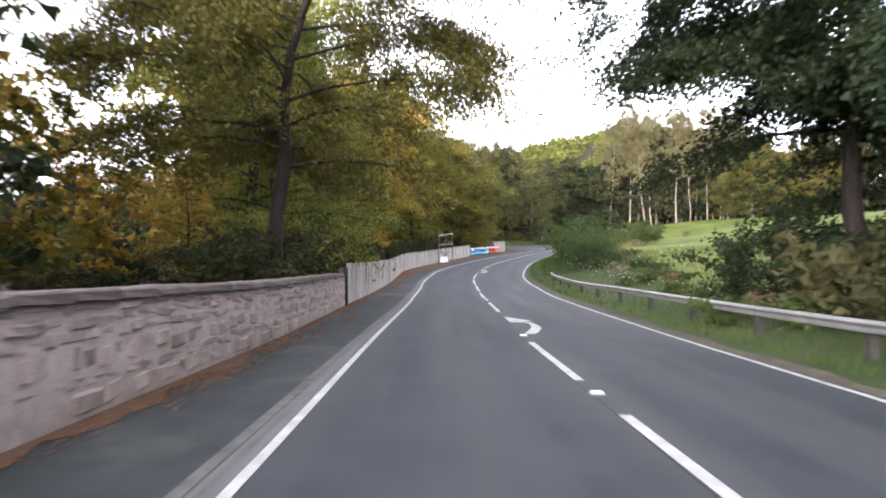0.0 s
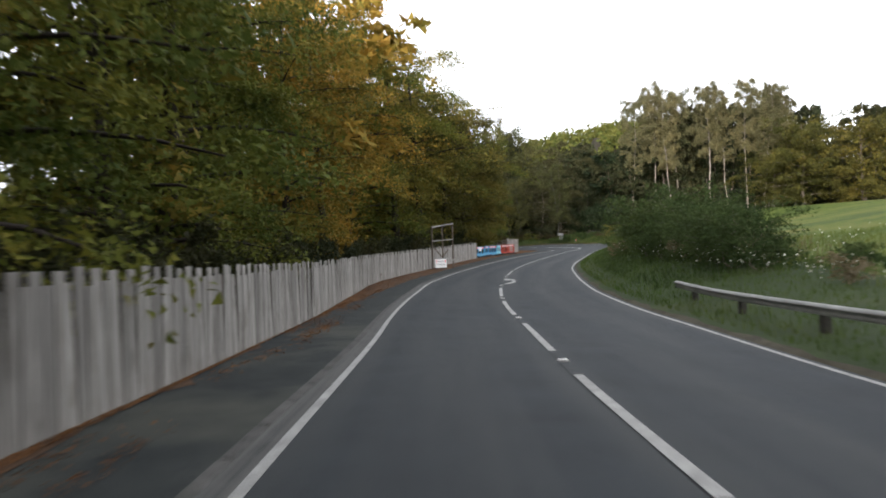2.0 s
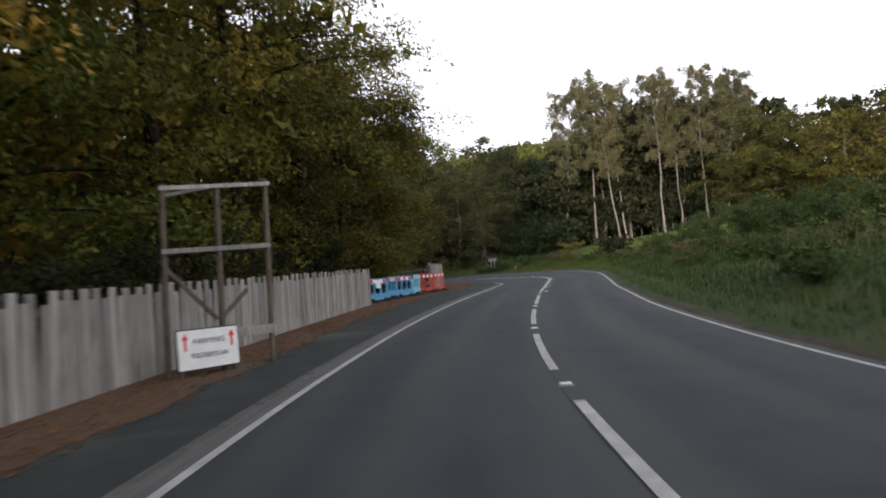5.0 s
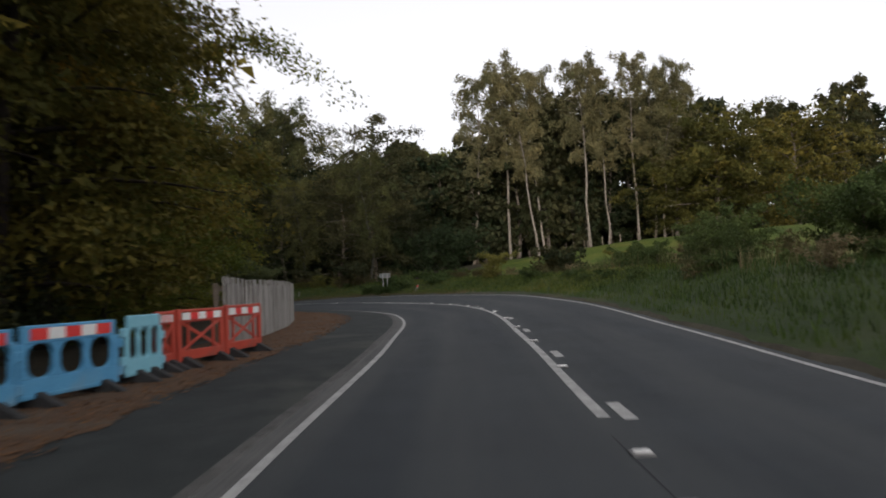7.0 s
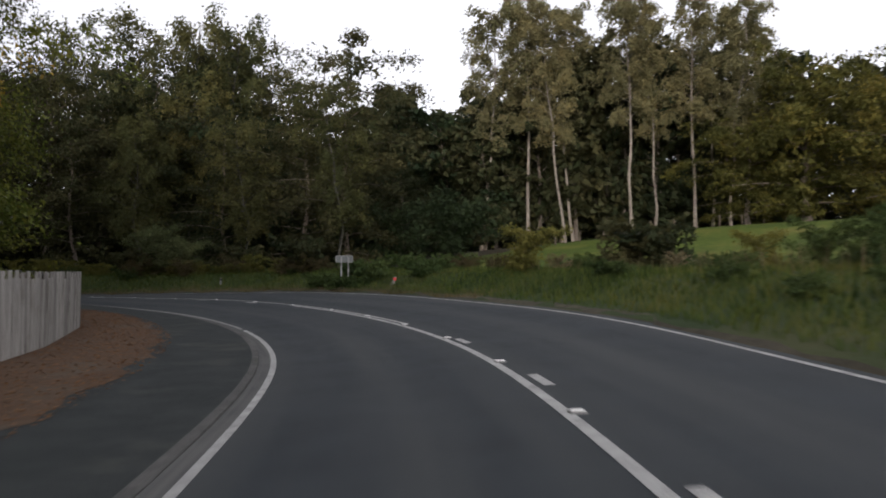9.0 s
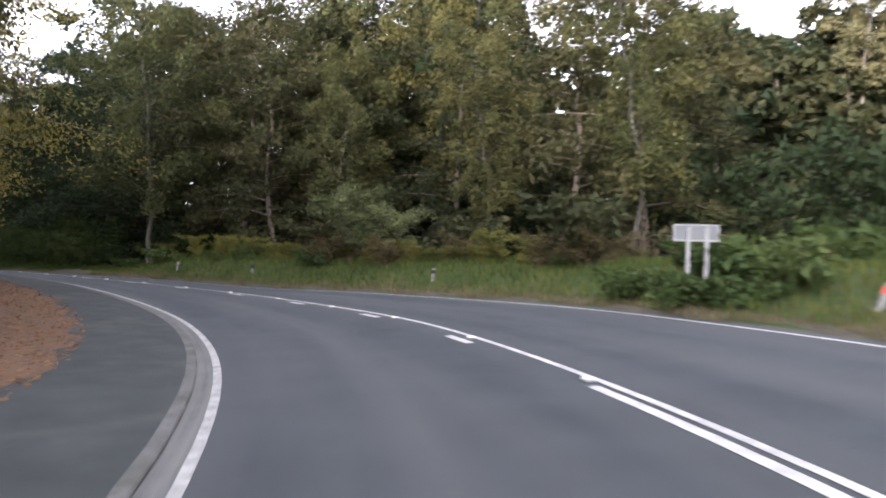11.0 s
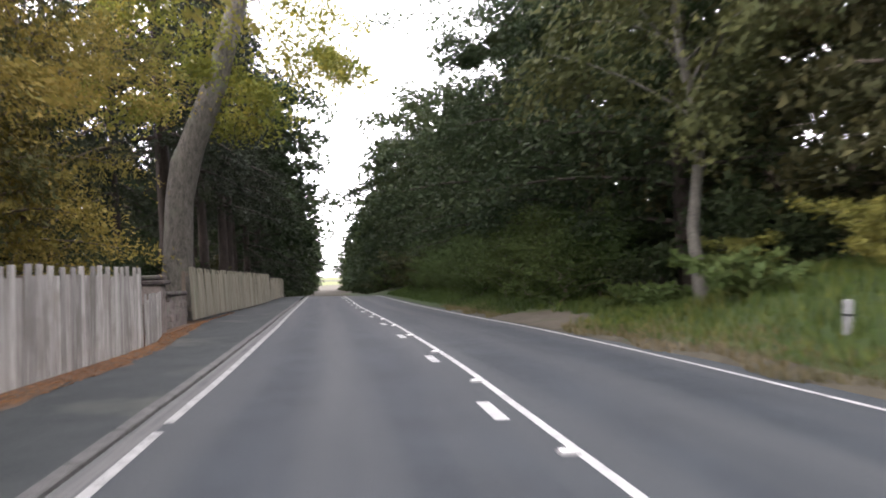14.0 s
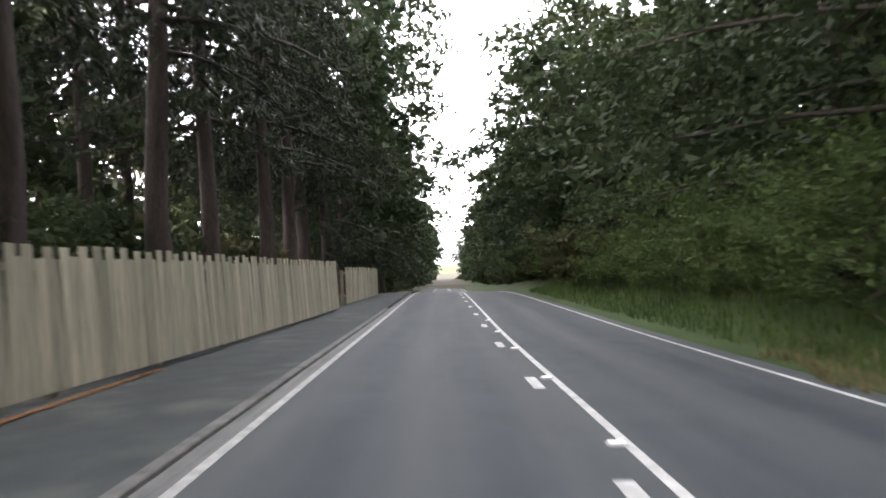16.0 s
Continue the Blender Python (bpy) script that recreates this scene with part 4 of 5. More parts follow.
def marker_post(m, band, label, z0, z1):
    t = thing("marker_post", m, label, "marker post", "marker posts along the bend")
    part("shaft", box_mesh("shaft", M_SIGN, (-0.05, 0.05, -0.035, 0.035, -0.3, 0.45), 0.012), t)
    part("band", box_mesh("band", band, (-0.054, 0.054, -0.039, 0.039, z0, z1), 0.006), t)
    return t


for s, lat, band, lab, z0, z1 in ((140.1, 5.7, M_BLACK, "short white marker post with a thin black band", 0.25, 0.285), (134.6, 6.0, M_BLACK, "white marker post with a dark top in the grass", 0.29, 0.455),
                                  (125.0, 6.75, M_BLACK, "white marker post with a black band in the grass", 0.29, 0.40), (114.2, 7.5, M_STRIPE_RED, "leaning white marker post with a red band in the grass", 0.29, 0.40)):
    marker_post(pose(*at(s, lat), 2, 22 if band is M_STRIPE_RED else 3, heading(s)), band, lab, z0, z1)


def place_sign(m):
    """A sign seen from behind: framed plate, two rails and two posts on the near side."""
    t = thing("place_sign", m, "back of a small pale roadside sign on two posts", "sign")
    plate = part("plate", box_mesh("plate", M_SIGN_BACK, (-0.39, 0.39, 0.0, 0.012, 1.10, 1.41), 0.004), t)
    for z in (1.10, 1.385):
        part("rim", box_mesh("rim", M_SIGN, (-0.40, 0.40, -0.02, 0.0, z, z + 0.03), 0.004), plate)
    for x in (-0.40, 0.375):
        part("rim", box_mesh("rim", M_SIGN, (x, x + 0.025, -0.02, 0.0, 1.132, 1.383), 0.004), plate)
    for x in (-0.14, 0.18):
        part("post", box_mesh("post", M_SIGN, (x - 0.035, x + 0.035, -0.095, -0.022, -0.4, 1.36), 0.012), t)
    return t


place_sign(pose(17.7, 117.8, 0.68, 0, 0, -12))


# ---- trees ----
def tree_parts(kind, seed, h, r, n_leaf, leaf, bark, mat, trunk_r, clear=0.12, lean=(0, 0), simple=False, core=0.10):
    """Meshes of trunk with limbs, and crown, at the origin. Leaves hang in sprays along twigs; core: share of big inner
    leaves added to block light.
    """
    g = np.random.default_rng(seed)
    n = 9
    zt = np.linspace(-0.2, h * (0.95 if kind in ("conifer", "birch") else 0.8), n)
    wob = np.cumsum(g.normal(size=(n, 2)) * {"conifer": 0.08, "birch": 0.26}.get(kind, 0.20), axis=0)
    wob -= wob[0]
    axis = np.stack([wob[:, 0] + lean[0] * zt / h, wob[:, 1] + lean[1] * zt / h, zt], 1)
    rad = trunk_r * np.linspace(1, 0.12, n)**0.9
    rad[0] *= 1.35
    paths, twigs, inner = [(axis, rad)], [], []
    limbs = {"conifer": 56, "birch": 34, "bush": 13}.get(kind, 32)
    m_ = 4 if kind == "bush" else 5
    tt = np.linspace(0, 1, m_)
    for q in range(limbs):
        u = clear + (0.98 - clear) * (q + g.uniform(0, 1)) / limbs
        z0 = u * zt[-1]
        st = np.array([np.interp(z0, zt, axis[:, c]) for c in range(3)])
        az = q * 2.4 + g.normal() * 0.4
        w = max(0.0, (z0 / h - clear) / (1 - clear))
        if kind == "conifer":
            lng, rise, sag = r * (1.0 - 0.90 * w) * g.uniform(0.65, 1.15), -0.05, 0.30
        elif kind == "birch":
            lng, rise, sag = r * (0.40 + 0.85 * math.sin(math.pi * min(1, w * 0.9 + 0.08))) * g.uniform(0.5, 1.0), 0.95, 0.35
        elif kind == "bush":
            lng, rise, sag = r * g.uniform(0.6, 1.05), 0.8, 0.3
        else:
            lng, rise, sag = r * (0.55 + 0.75 * math.sin(math.pi * min(1, 0.15 + w * 0.85))) * g.uniform(0.55, 1.1), 0.25 + 0.45 * w, 0.30
        dirv = np.array([math.cos(az), math.sin(az)])
        bend = g.normal(size=2) * 0.15 * lng
        pts = np.stack([st[0] + dirv[0] * lng * tt + bend[0] * tt**2, st[1] + dirv[1] * lng * tt + bend[1] * tt**2, st[2] + lng * rise * tt - lng * sag * tt**2], 1)
        lr = max(0.012, trunk_r * 0.42 * (1 - 0.75 * u))
        paths.append((pts, lr * np.linspace(1, 0.2, m_)))
        inner += [np.array([np.interp(f_, tt, pts[:, k_]) for k_ in range(3)]) for f_ in (0.1, 0.25, 0.4, 0.5)]
        for f_ in np.linspace(0.22, 1.0, 7):
            c = np.array([np.interp(f_, tt, pts[:, k_]) for k_ in range(3)])
            a_ = az + g.choice((-1, 1)) * g.uniform(0.2, 1.5) * (1.25 - f_)
            if kind == "conifer":
                el, fall, tl = g.uniform(-0.6, -0.1), 0.5, g.uniform(0.5, 1.0)
            elif kind == "birch":
                el, fall, tl = g.uniform(-0.1, 0.7), 1.1, g.uniform(0.4, 1.1)
            elif kind == "bush":
                el, fall, tl = g.uniform(0.1, 1.1), 0.4, lng * g.uniform(0.3, 0.6)
            else:
                el, fall, tl = g.uniform(-0.2, 0.5), 0.65, lng * g.uniform(0.25, 0.52) * (1.2 - 0.4 * f_)
            twigs.append((c, (math.cos(a_) * math.cos(el), math.sin(a_) * math.cos(el), math.sin(el)), tl, fall, tl * g.lognormal(0, 0.85 if kind == "broad" else 0.45) * (0.55 + 0.45 * f_)))
            if not simple and g.uniform() < 0.4:
                e_ = c + np.array(twigs[-1][1]) * tl
                paths.append((np.stack([c, (c + e_) / 2, e_ - np.array([0, 0, fall * tl * 0.6])]), [lr * 0.35, lr * 0.22, lr * 0.1]))
    ta, td, tl, fall, tw = (np.array(v) for v in zip(*twigs))
    pick = g.choice(len(ta), n_leaf, p=tw / tw.sum())
    u = g.uniform(0.0, 1, n_leaf)**0.8
    c = ta[pick] + td[pick] * (tl[pick] * u)[:, None]
    c[:, 2] -= fall[pick] * tl[pick] * u**2
    c += g.normal(size=c.shape) * np.array({"conifer": (0.13, 0.13, 0.07), "birch": (0.17, 0.17, 0.25), "bush": (0.10 * r, 0.10 * r, 0.08 * r)}.get(kind, (min(0.085 * r, 0.30), min(0.085 * r, 0.30), min(0.05 * r, 0.18))))
    keep = c[:, 2] > 0.05
    c, aim = c[keep], td[pick][keep] * 0.6
    tv, tf = tubes(paths[1:], 5 if not simple else 3)
    if trunk_r > 0.03 or kind == "bush":
        bv, bf = tubes(paths[:1], 9 if not simple else 6)
        tv, tf = np.vstack([tv, bv]), np.vstack([tf, bf + len(tv)])
    lv, lf = leaves(c, leaf, g, {"birch": 0.7, "conifer": 0.35}.get(kind, 0.3), 3.2 if kind == "conifer" else 1.45, simple, aim)
    # oversized inner leaves, added only to keep light out and darken the crown
    k = int(n_leaf * core)
    if k:
        ic = np.array(inner)[g.integers(0, len(inner), k)] + g.normal(size=(k, 3)) * np.array([0.10, 0.10, 0.07]) * r
        iv, if_ = leaves(ic[ic[:, 2] > 0.3], leaf * (2.0 if leaf < 0.3 else 1.5), g, 0.2, 1.3, True)
        lf, lv = np.vstack([lf, if_ + len(lv)]), np.vstack([lv, iv])
    return mesh_from("trunk", tv, tf, bark, True), mesh_from("crown", lv, lf, mat)


TREE_KINDS = {}


def plant(kind_name, x, y, scale=1.0, turn=0.0, squash=1.0, sink=0.1, label=""):
    meshes, lab, cat, name, group = TREE_KINDS[kind_name]
    t = thing(name, pose(x, y, ground_at(x, y) - sink, 0, 0, turn) @ Matrix.Diagonal((scale, scale, scale * squash, 1)), label or lab, cat, group)
    if name != "weed_clump":
        part("trunk", meshes[0], t)
    part("crown" if cat == "tree" else "foliage", meshes[1], t)
    return t


def kind(key, name, cat, lab, group, *args, **kw):
    TREE_KINDS[key] = (tree_parts(*args, **kw), lab, cat, name, group)


kind("near_a", "broadleaf_tree", "tree", "tall leafy tree with green and yellowing foliage behind the fence", "roadside trees", "broad", 1, 16, 3.5, 23000, 0.108, M_BARK_DARK, L_AUTUMN, 0.24, 0.06, simple=True, core=0.05)
kind("near_b", "broadleaf_tree", "tree", "tall dense green broadleaf tree behind the fence", "roadside trees", "broad", 2, 17, 3.7, 25000, 0.098, M_BARK_DARK, L_BROAD, 0.26, 0.06, simple=True, core=0.05)
# these trees stand in shadow; the darker leaf material paints that in
kind("near_d", "broadleaf_tree", "tree", "tall tree behind the plastic barriers, its shadow put into olive-brown leaves", "roadside trees", "broad", 45, 16, 3.5, 21000, 0.120, M_BARK_DARK, L_LEAN, 0.24, 0.06, simple=True, core=0.05)
kind("near_c", "broadleaf_tree", "tree", "broadleaf tree with hanging green leaves", "roadside trees", "broad", 3, 14, 3.4, 15000, 0.115, M_BARK_DARK, L_BROAD, 0.2, 0.05, simple=True, core=0.05)
kind("back", "broadleaf_tree", "tree", "tall broadleaf tree deeper in the roadside wood", "roadside trees", "broad", 31, 18, 4.4, 4200, 0.42, M_BARK, L_AUTUMN, 0.28, 0.12, simple=True)
kind("yellow", "broadleaf_tree", "tree", "yellow-green tree hanging over the board fence", "roadside trees", "broad", 4, 11, 3.2, 24000, 0.088, M_BARK, L_YELLOW, 0.2, 0.20, simple=True)
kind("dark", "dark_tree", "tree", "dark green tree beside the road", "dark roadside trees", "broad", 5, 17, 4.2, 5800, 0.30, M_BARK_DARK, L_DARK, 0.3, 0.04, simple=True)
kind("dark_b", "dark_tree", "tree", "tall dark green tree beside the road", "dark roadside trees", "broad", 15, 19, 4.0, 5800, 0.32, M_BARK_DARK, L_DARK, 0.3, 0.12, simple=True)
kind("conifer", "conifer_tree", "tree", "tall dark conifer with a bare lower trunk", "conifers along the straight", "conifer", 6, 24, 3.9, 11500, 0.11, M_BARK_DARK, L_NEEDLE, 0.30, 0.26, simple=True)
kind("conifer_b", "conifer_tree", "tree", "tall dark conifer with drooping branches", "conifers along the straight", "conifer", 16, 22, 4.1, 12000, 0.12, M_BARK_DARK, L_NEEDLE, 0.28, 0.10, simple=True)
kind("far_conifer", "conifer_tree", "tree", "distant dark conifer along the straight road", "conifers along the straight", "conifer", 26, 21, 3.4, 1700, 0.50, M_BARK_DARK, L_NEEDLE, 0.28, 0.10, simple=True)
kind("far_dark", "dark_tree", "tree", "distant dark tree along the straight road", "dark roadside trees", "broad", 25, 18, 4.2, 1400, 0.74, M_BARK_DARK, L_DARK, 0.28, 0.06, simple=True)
kind("birch", "birch_tree", "tree", "tall birch with a pale trunk and thin golden-green crown", "birches beyond the field", "birch", 7, 25, 3.0, 12500, 0.20, M_BARK_BIRCH, L_BIRCH, 0.17, 0.46, simple=True, core=0.0)
kind("birch_b", "birch_tree", "tree", "slender birch with a pale trunk", "birches beyond the field", "birch", 17, 24, 2.8, 12500, 0.20, M_BARK_BIRCH, L_BIRCH, 0.14, 0.42, simple=True, core=0.0)
kind("silver", "birch_tree", "tree", "drooping birch with a slim grey trunk at the wood's edge", "birches at the wood's edge", "birch", 8, 14, 2.4, 11500, 0.145, M_BARK_GREY, L_DROOP, 0.13, 0.22, simple=True, core=0.0)
kind("edge", "woodland_tree", "tree", "leafy tree at the edge of the wood behind the bend", "wood behind the bend", "broad", 19, 15, 3.2, 10500, 0.150, M_BARK, L_WOOD, 0.18, 0.06, simple=True)
kind("wood_a", "woodland_tree", "tree", "woodland tree in the far edge of the wood", "wood behind the bend", "broad", 9, 15, 3.4, 2700, 0.50, M_BARK, L_WOOD, 0.2, 0.08, simple=True)
kind("wood_b", "woodland_tree", "tree", "woodland tree with hanging foliage in the far wood", "wood behind the bend", "birch", 10, 16, 3.2, 2700, 0.50, M_BARK, L_WOOD, 0.2, 0.06, simple=True)
kind("wood_c", "woodland_tree", "tree", "dark woodland tree in the far wood", "wood behind the bend", "broad", 12, 14, 3.4, 2700, 0.50, M_BARK_DARK, L_DARK, 0.2, 0.05, simple=True)
kind("bush", "bush", "bush", "leafy green bush on the verge", "bushes on the verge", "bush", 13, 2.6, 1.5, 3200, 0.11, M_BARK, L_BUSH, 0.05, 0.02, simple=True)
kind("bush_pale", "bush", "bush", "pale upright leafy shrub in the verge", "bushes on the verge", "bush", 14, 2.8, 1.4, 5000, 0.085, M_BARK, L_PALE, 0.05, 0.05, simple=True)
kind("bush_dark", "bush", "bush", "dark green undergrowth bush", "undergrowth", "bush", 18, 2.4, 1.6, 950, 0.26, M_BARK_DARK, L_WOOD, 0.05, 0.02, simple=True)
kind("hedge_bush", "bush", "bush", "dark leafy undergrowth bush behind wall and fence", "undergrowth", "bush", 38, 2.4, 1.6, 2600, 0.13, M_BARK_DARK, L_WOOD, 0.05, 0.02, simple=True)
kind("bush_yellow", "bush", "bush", "yellowing round bush beside the bend", "bushes on the verge", "bush", 20, 2.2, 1.2, 2600, 0.11, M_BARK, L_SCRUB, 0.05, 0.02, simple=True)
kind("bush_lush", "bush", "bush", "lush bright green leafy bush close to the road", "bushes on the verge", "bush", 33, 2.6, 1.5, 3600, 0.080, M_BARK, L_BUSH, 0.05, 0.02, simple=True)
kind("bush_brown", "bush", "bush", "low brown bracken clump at the wood's edge", "bracken clumps", "bush", 34, 1.5, 1.3, 1800, 0.10, M_BARK, L_BRACKEN, 0.03, 0.02, simple=True)
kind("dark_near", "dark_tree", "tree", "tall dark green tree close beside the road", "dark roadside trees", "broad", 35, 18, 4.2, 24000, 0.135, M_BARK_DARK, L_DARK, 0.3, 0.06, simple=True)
kind("olive", "broadleaf_tree", "tree", "olive-green tree with hanging twigs over the footway", "roadside trees", "birch", 36, 14, 3.6, 17000, 0.10, M_BARK, L_DROOP, 0.2, 0.10, simple=True)
kind("olive_broad", "broadleaf_tree", "tree", "broad olive and golden tree at the field's edge", "trees beyond the field", "broad", 44, 14, 5.0, 14000, 0.22, M_BARK, L_LEAN, 0.3, 0.06, simple=True)
# backdrop added for the deep shade under the trees, painted with near-black leaves
kind("thicket", "bush", "bush", "near-black thicket standing in for the shade under the trees", "undergrowth", "bush", 37, 3.4, 2.3, 2300, 0.18, M_BARK_DARK, L_DARK, 0.05, 0.02, simple=True)
kind("weed", "weed_clump", "weeds", "low clump of green weeds on the bank", "weed clumps", "bush", 22, 0.9, 0.8, 600, 0.14, M_BARK, L_BUSH, 0.02, 0.02, simple=True)
kind("dry_weed", "weed_clump", "weeds", "pale dry clump of seeding weeds", "weed clumps", "bush", 23, 1.2, 0.7, 700, 0.09, M_BARK, L_WEED, 0.02, 0.05, simple=True)
kind("weeping", "birch_tree", "tree", "wide weeping birch with a pale trunk beside the road", "birches at the wood's edge", "birch", 28, 15, 3.7, 24000, 0.125, M_BARK_GREY, L_DROOP, 0.125, 0.20, simple=True, core=0.0)

rng = np.random.default_rng(5)


def row(kinds, s0, s1, gap, lat, jitter, scale):
    """Trees along the road's line, of the given kinds."""
    s = s0
    while s < s1:
        p = at(s + rng.normal() * jitter * 0.5, (lat(s) if callable(lat) else lat) + rng.normal() * jitter * 0.5)
        clearing = -40 < math.degrees(math.atan2(p[0], p[1])) < -18.5 and 4 < p[1] < 90
        plant(kinds[int(rng.integers(len(kinds)))], p[0], p[1], scale * rng.uniform(0.85, 1.15) * (0.36 if clearing else 1), rng.uniform(0, 360), rng.uniform(0.92, 1.1))
        s += gap * rng.uniform(0.8, 1.2)


# left of the road, behind wall and fence
row(["near_a", "near_b"], 26, 52, 5.6, lambda s: f_foot(s) - 6.0, 1.3, 1.12)
for s, lat, q, sc in ((53.5, 5.4, "near_a", 1.1), (57.5, 5.6, "near_a", 1.15), (62.0, 8.4, "near_b", 1.2), (66.0, 7.0, "near_b", 1.2), (70.0, 5.6, "near_a", 1.3), (74.5, 5.4, "near_a", 1.3)):
    p = at(s, float(f_foot(s)) - lat)
    plant(q, p[0], p[1], sc, rng.uniform(0, 360))
p = at(29.5, float(f_foot(29.5)) - 4.6)
plant("near_b", p[0], p[1], 1.1, 130)
for s, lat, q, sc in ((83.5, -9.0, "near_d", 1.02), (88.5, -10.8, "near_d", 1.0), (92.0, -11.0, "near_b", 1.1), (86.0, -9.2, "near_d", 1.1), (94.5, -12.5, "near_d", 0.95), (79.0, -9.5, "near_d", 1.12), (87.0, -8.4, "near_c", 0.38), (90.0, -8.6, "near_c", 0.36)):
    p = at(s, lat)
    plant(q, p[0], p[1], sc, rng.uniform(0, 360))
row(["back"], 20, 88, 6.5, lambda s: f_foot(s) - 10.0, 1.4, 1.1)
row(["near_c", "near_a"], 8, 26, 6.5, lambda s: f_foot(s) - 9.5, 0.8, 0.7)
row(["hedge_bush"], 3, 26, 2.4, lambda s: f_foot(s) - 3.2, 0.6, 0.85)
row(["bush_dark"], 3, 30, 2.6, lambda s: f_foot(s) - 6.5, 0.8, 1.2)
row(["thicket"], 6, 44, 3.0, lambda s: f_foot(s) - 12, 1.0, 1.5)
row(["wood_c", "wood_a"], 0, 50, 6, lambda s: f_foot(s) - 24, 2, 1.0)
p = at(6.0, -8.2)
plant("dark", p[0], p[1], 0.75, 40)
row(["wood_a", "wood_c"], -20, 105, 9, lambda s: f_foot(s) - 19, 3, 1.15)
row(["wood_c", "wood_a"], -10, 30, 8, lambda s: f_foot(s) - 32, 4, 0.7)
row(["hedge_bush"], 22, 86, 3.2, lambda s: f_foot(s) - 3.1, 0.4, 0.8)
# inside of the bend
row(["near_c", "near_a"], 93, 122, 6.5, lambda s: f_foot(s) - 6.0, 0.8, 0.85)
row(["yellow"], 126, 141, 7.0, lambda s: f_foot(s) - 3.6, 0.4, 0.85)
row(["back", "dark"], 100, 148, 7, lambda s: f_foot(s) - 11, 1.5, 1.0)
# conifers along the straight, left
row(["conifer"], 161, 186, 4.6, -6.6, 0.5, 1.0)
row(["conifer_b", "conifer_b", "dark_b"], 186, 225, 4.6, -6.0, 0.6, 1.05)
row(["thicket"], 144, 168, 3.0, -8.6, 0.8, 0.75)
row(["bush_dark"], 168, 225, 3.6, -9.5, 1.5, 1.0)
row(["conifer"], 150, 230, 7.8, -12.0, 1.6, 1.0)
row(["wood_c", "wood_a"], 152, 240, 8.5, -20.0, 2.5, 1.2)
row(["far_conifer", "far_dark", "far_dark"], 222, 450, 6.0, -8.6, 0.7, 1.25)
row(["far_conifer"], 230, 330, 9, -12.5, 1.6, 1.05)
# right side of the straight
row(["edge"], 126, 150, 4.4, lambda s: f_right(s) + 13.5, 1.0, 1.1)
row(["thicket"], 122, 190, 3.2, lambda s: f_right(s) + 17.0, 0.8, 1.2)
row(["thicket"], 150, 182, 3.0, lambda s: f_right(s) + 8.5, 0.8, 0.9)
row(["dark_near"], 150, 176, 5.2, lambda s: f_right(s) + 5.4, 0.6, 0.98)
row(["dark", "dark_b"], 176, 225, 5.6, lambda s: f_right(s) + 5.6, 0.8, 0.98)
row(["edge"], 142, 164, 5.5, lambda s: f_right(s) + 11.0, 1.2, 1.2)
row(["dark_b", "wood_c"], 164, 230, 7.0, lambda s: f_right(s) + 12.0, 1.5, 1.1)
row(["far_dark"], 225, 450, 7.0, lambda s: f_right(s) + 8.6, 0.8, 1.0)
row(["far_dark", "far_conifer"], 230, 330, 9, lambda s: f_right(s) + 11.0, 1.2, 1.1)
row(["bush_lush"], 152, 176, 1.9, lambda s: f_right(s) + 2.2, 0.4, 0.85)
row(["bush_lush"], 152, 172, 2.4, lambda s: f_right(s) + 4.0, 0.4, 1.2)
row(["bush_dark", "bush"], 176, 215, 2.6, lambda s: f_right(s) + 2.6, 0.4, 0.9)
# big trees on the right at the start, undergrowth behind the rail, bushes on the bank
for s, lat in ((12.5, 12.5), (8.0, 10.5), (18.0, 14.0)):
    p = at(s, lat)
    plant("dark_near", p[0], p[1], 0.85, rng.uniform(0, 360))
row(["dark_b", "dark"], -22, 4, 8, lambda s: f_right(s) + 6.5, 0.6, 0.9)
row(["bush_lush", "bush_dark"], -15, 13, 2.4, lambda s: f_right(s) + 3.4, 0.5, 0.75)
row(["bush_dark"], -10, 12, 3.2, lambda s: f_right(s) + 6.0, 0.6, 1.1)
row(["bush_lush"], 40, 50, 2.0, lambda s: f_right(s) + 4.2, 0.5, 0.75)
for x, y, sc in ((9.0, 19.5, 0.62), (10.2, 17.2, 0.7), (11.0, 21.0, 0.7), (10.8, 14.6, 0.7)):
    plant("thicket", x, y, sc, rng.uniform(0, 360))
row(["bush"], 93, 104, 2.0, lambda s: f_right(s) + 6.4, 0.6, 0.55)
row(["bush", "dry_weed"], 76, 102, 2.0, lambda s: f_right(s) + 9.3, 0.6, 0.85)
row(["bush"], 55, 62, 2.4, lambda s: f_right(s) + 4.2, 0.5, 0.55)
for s, lat, sc in ((51.0, 8.0, 1.25), (53.6, 7.8, 1.1), (49.0, 9.2, 1.0)):
    p = at(s, lat)
    plant("bush_lush", p[0], p[1], sc, rng.uniform(0, 360))


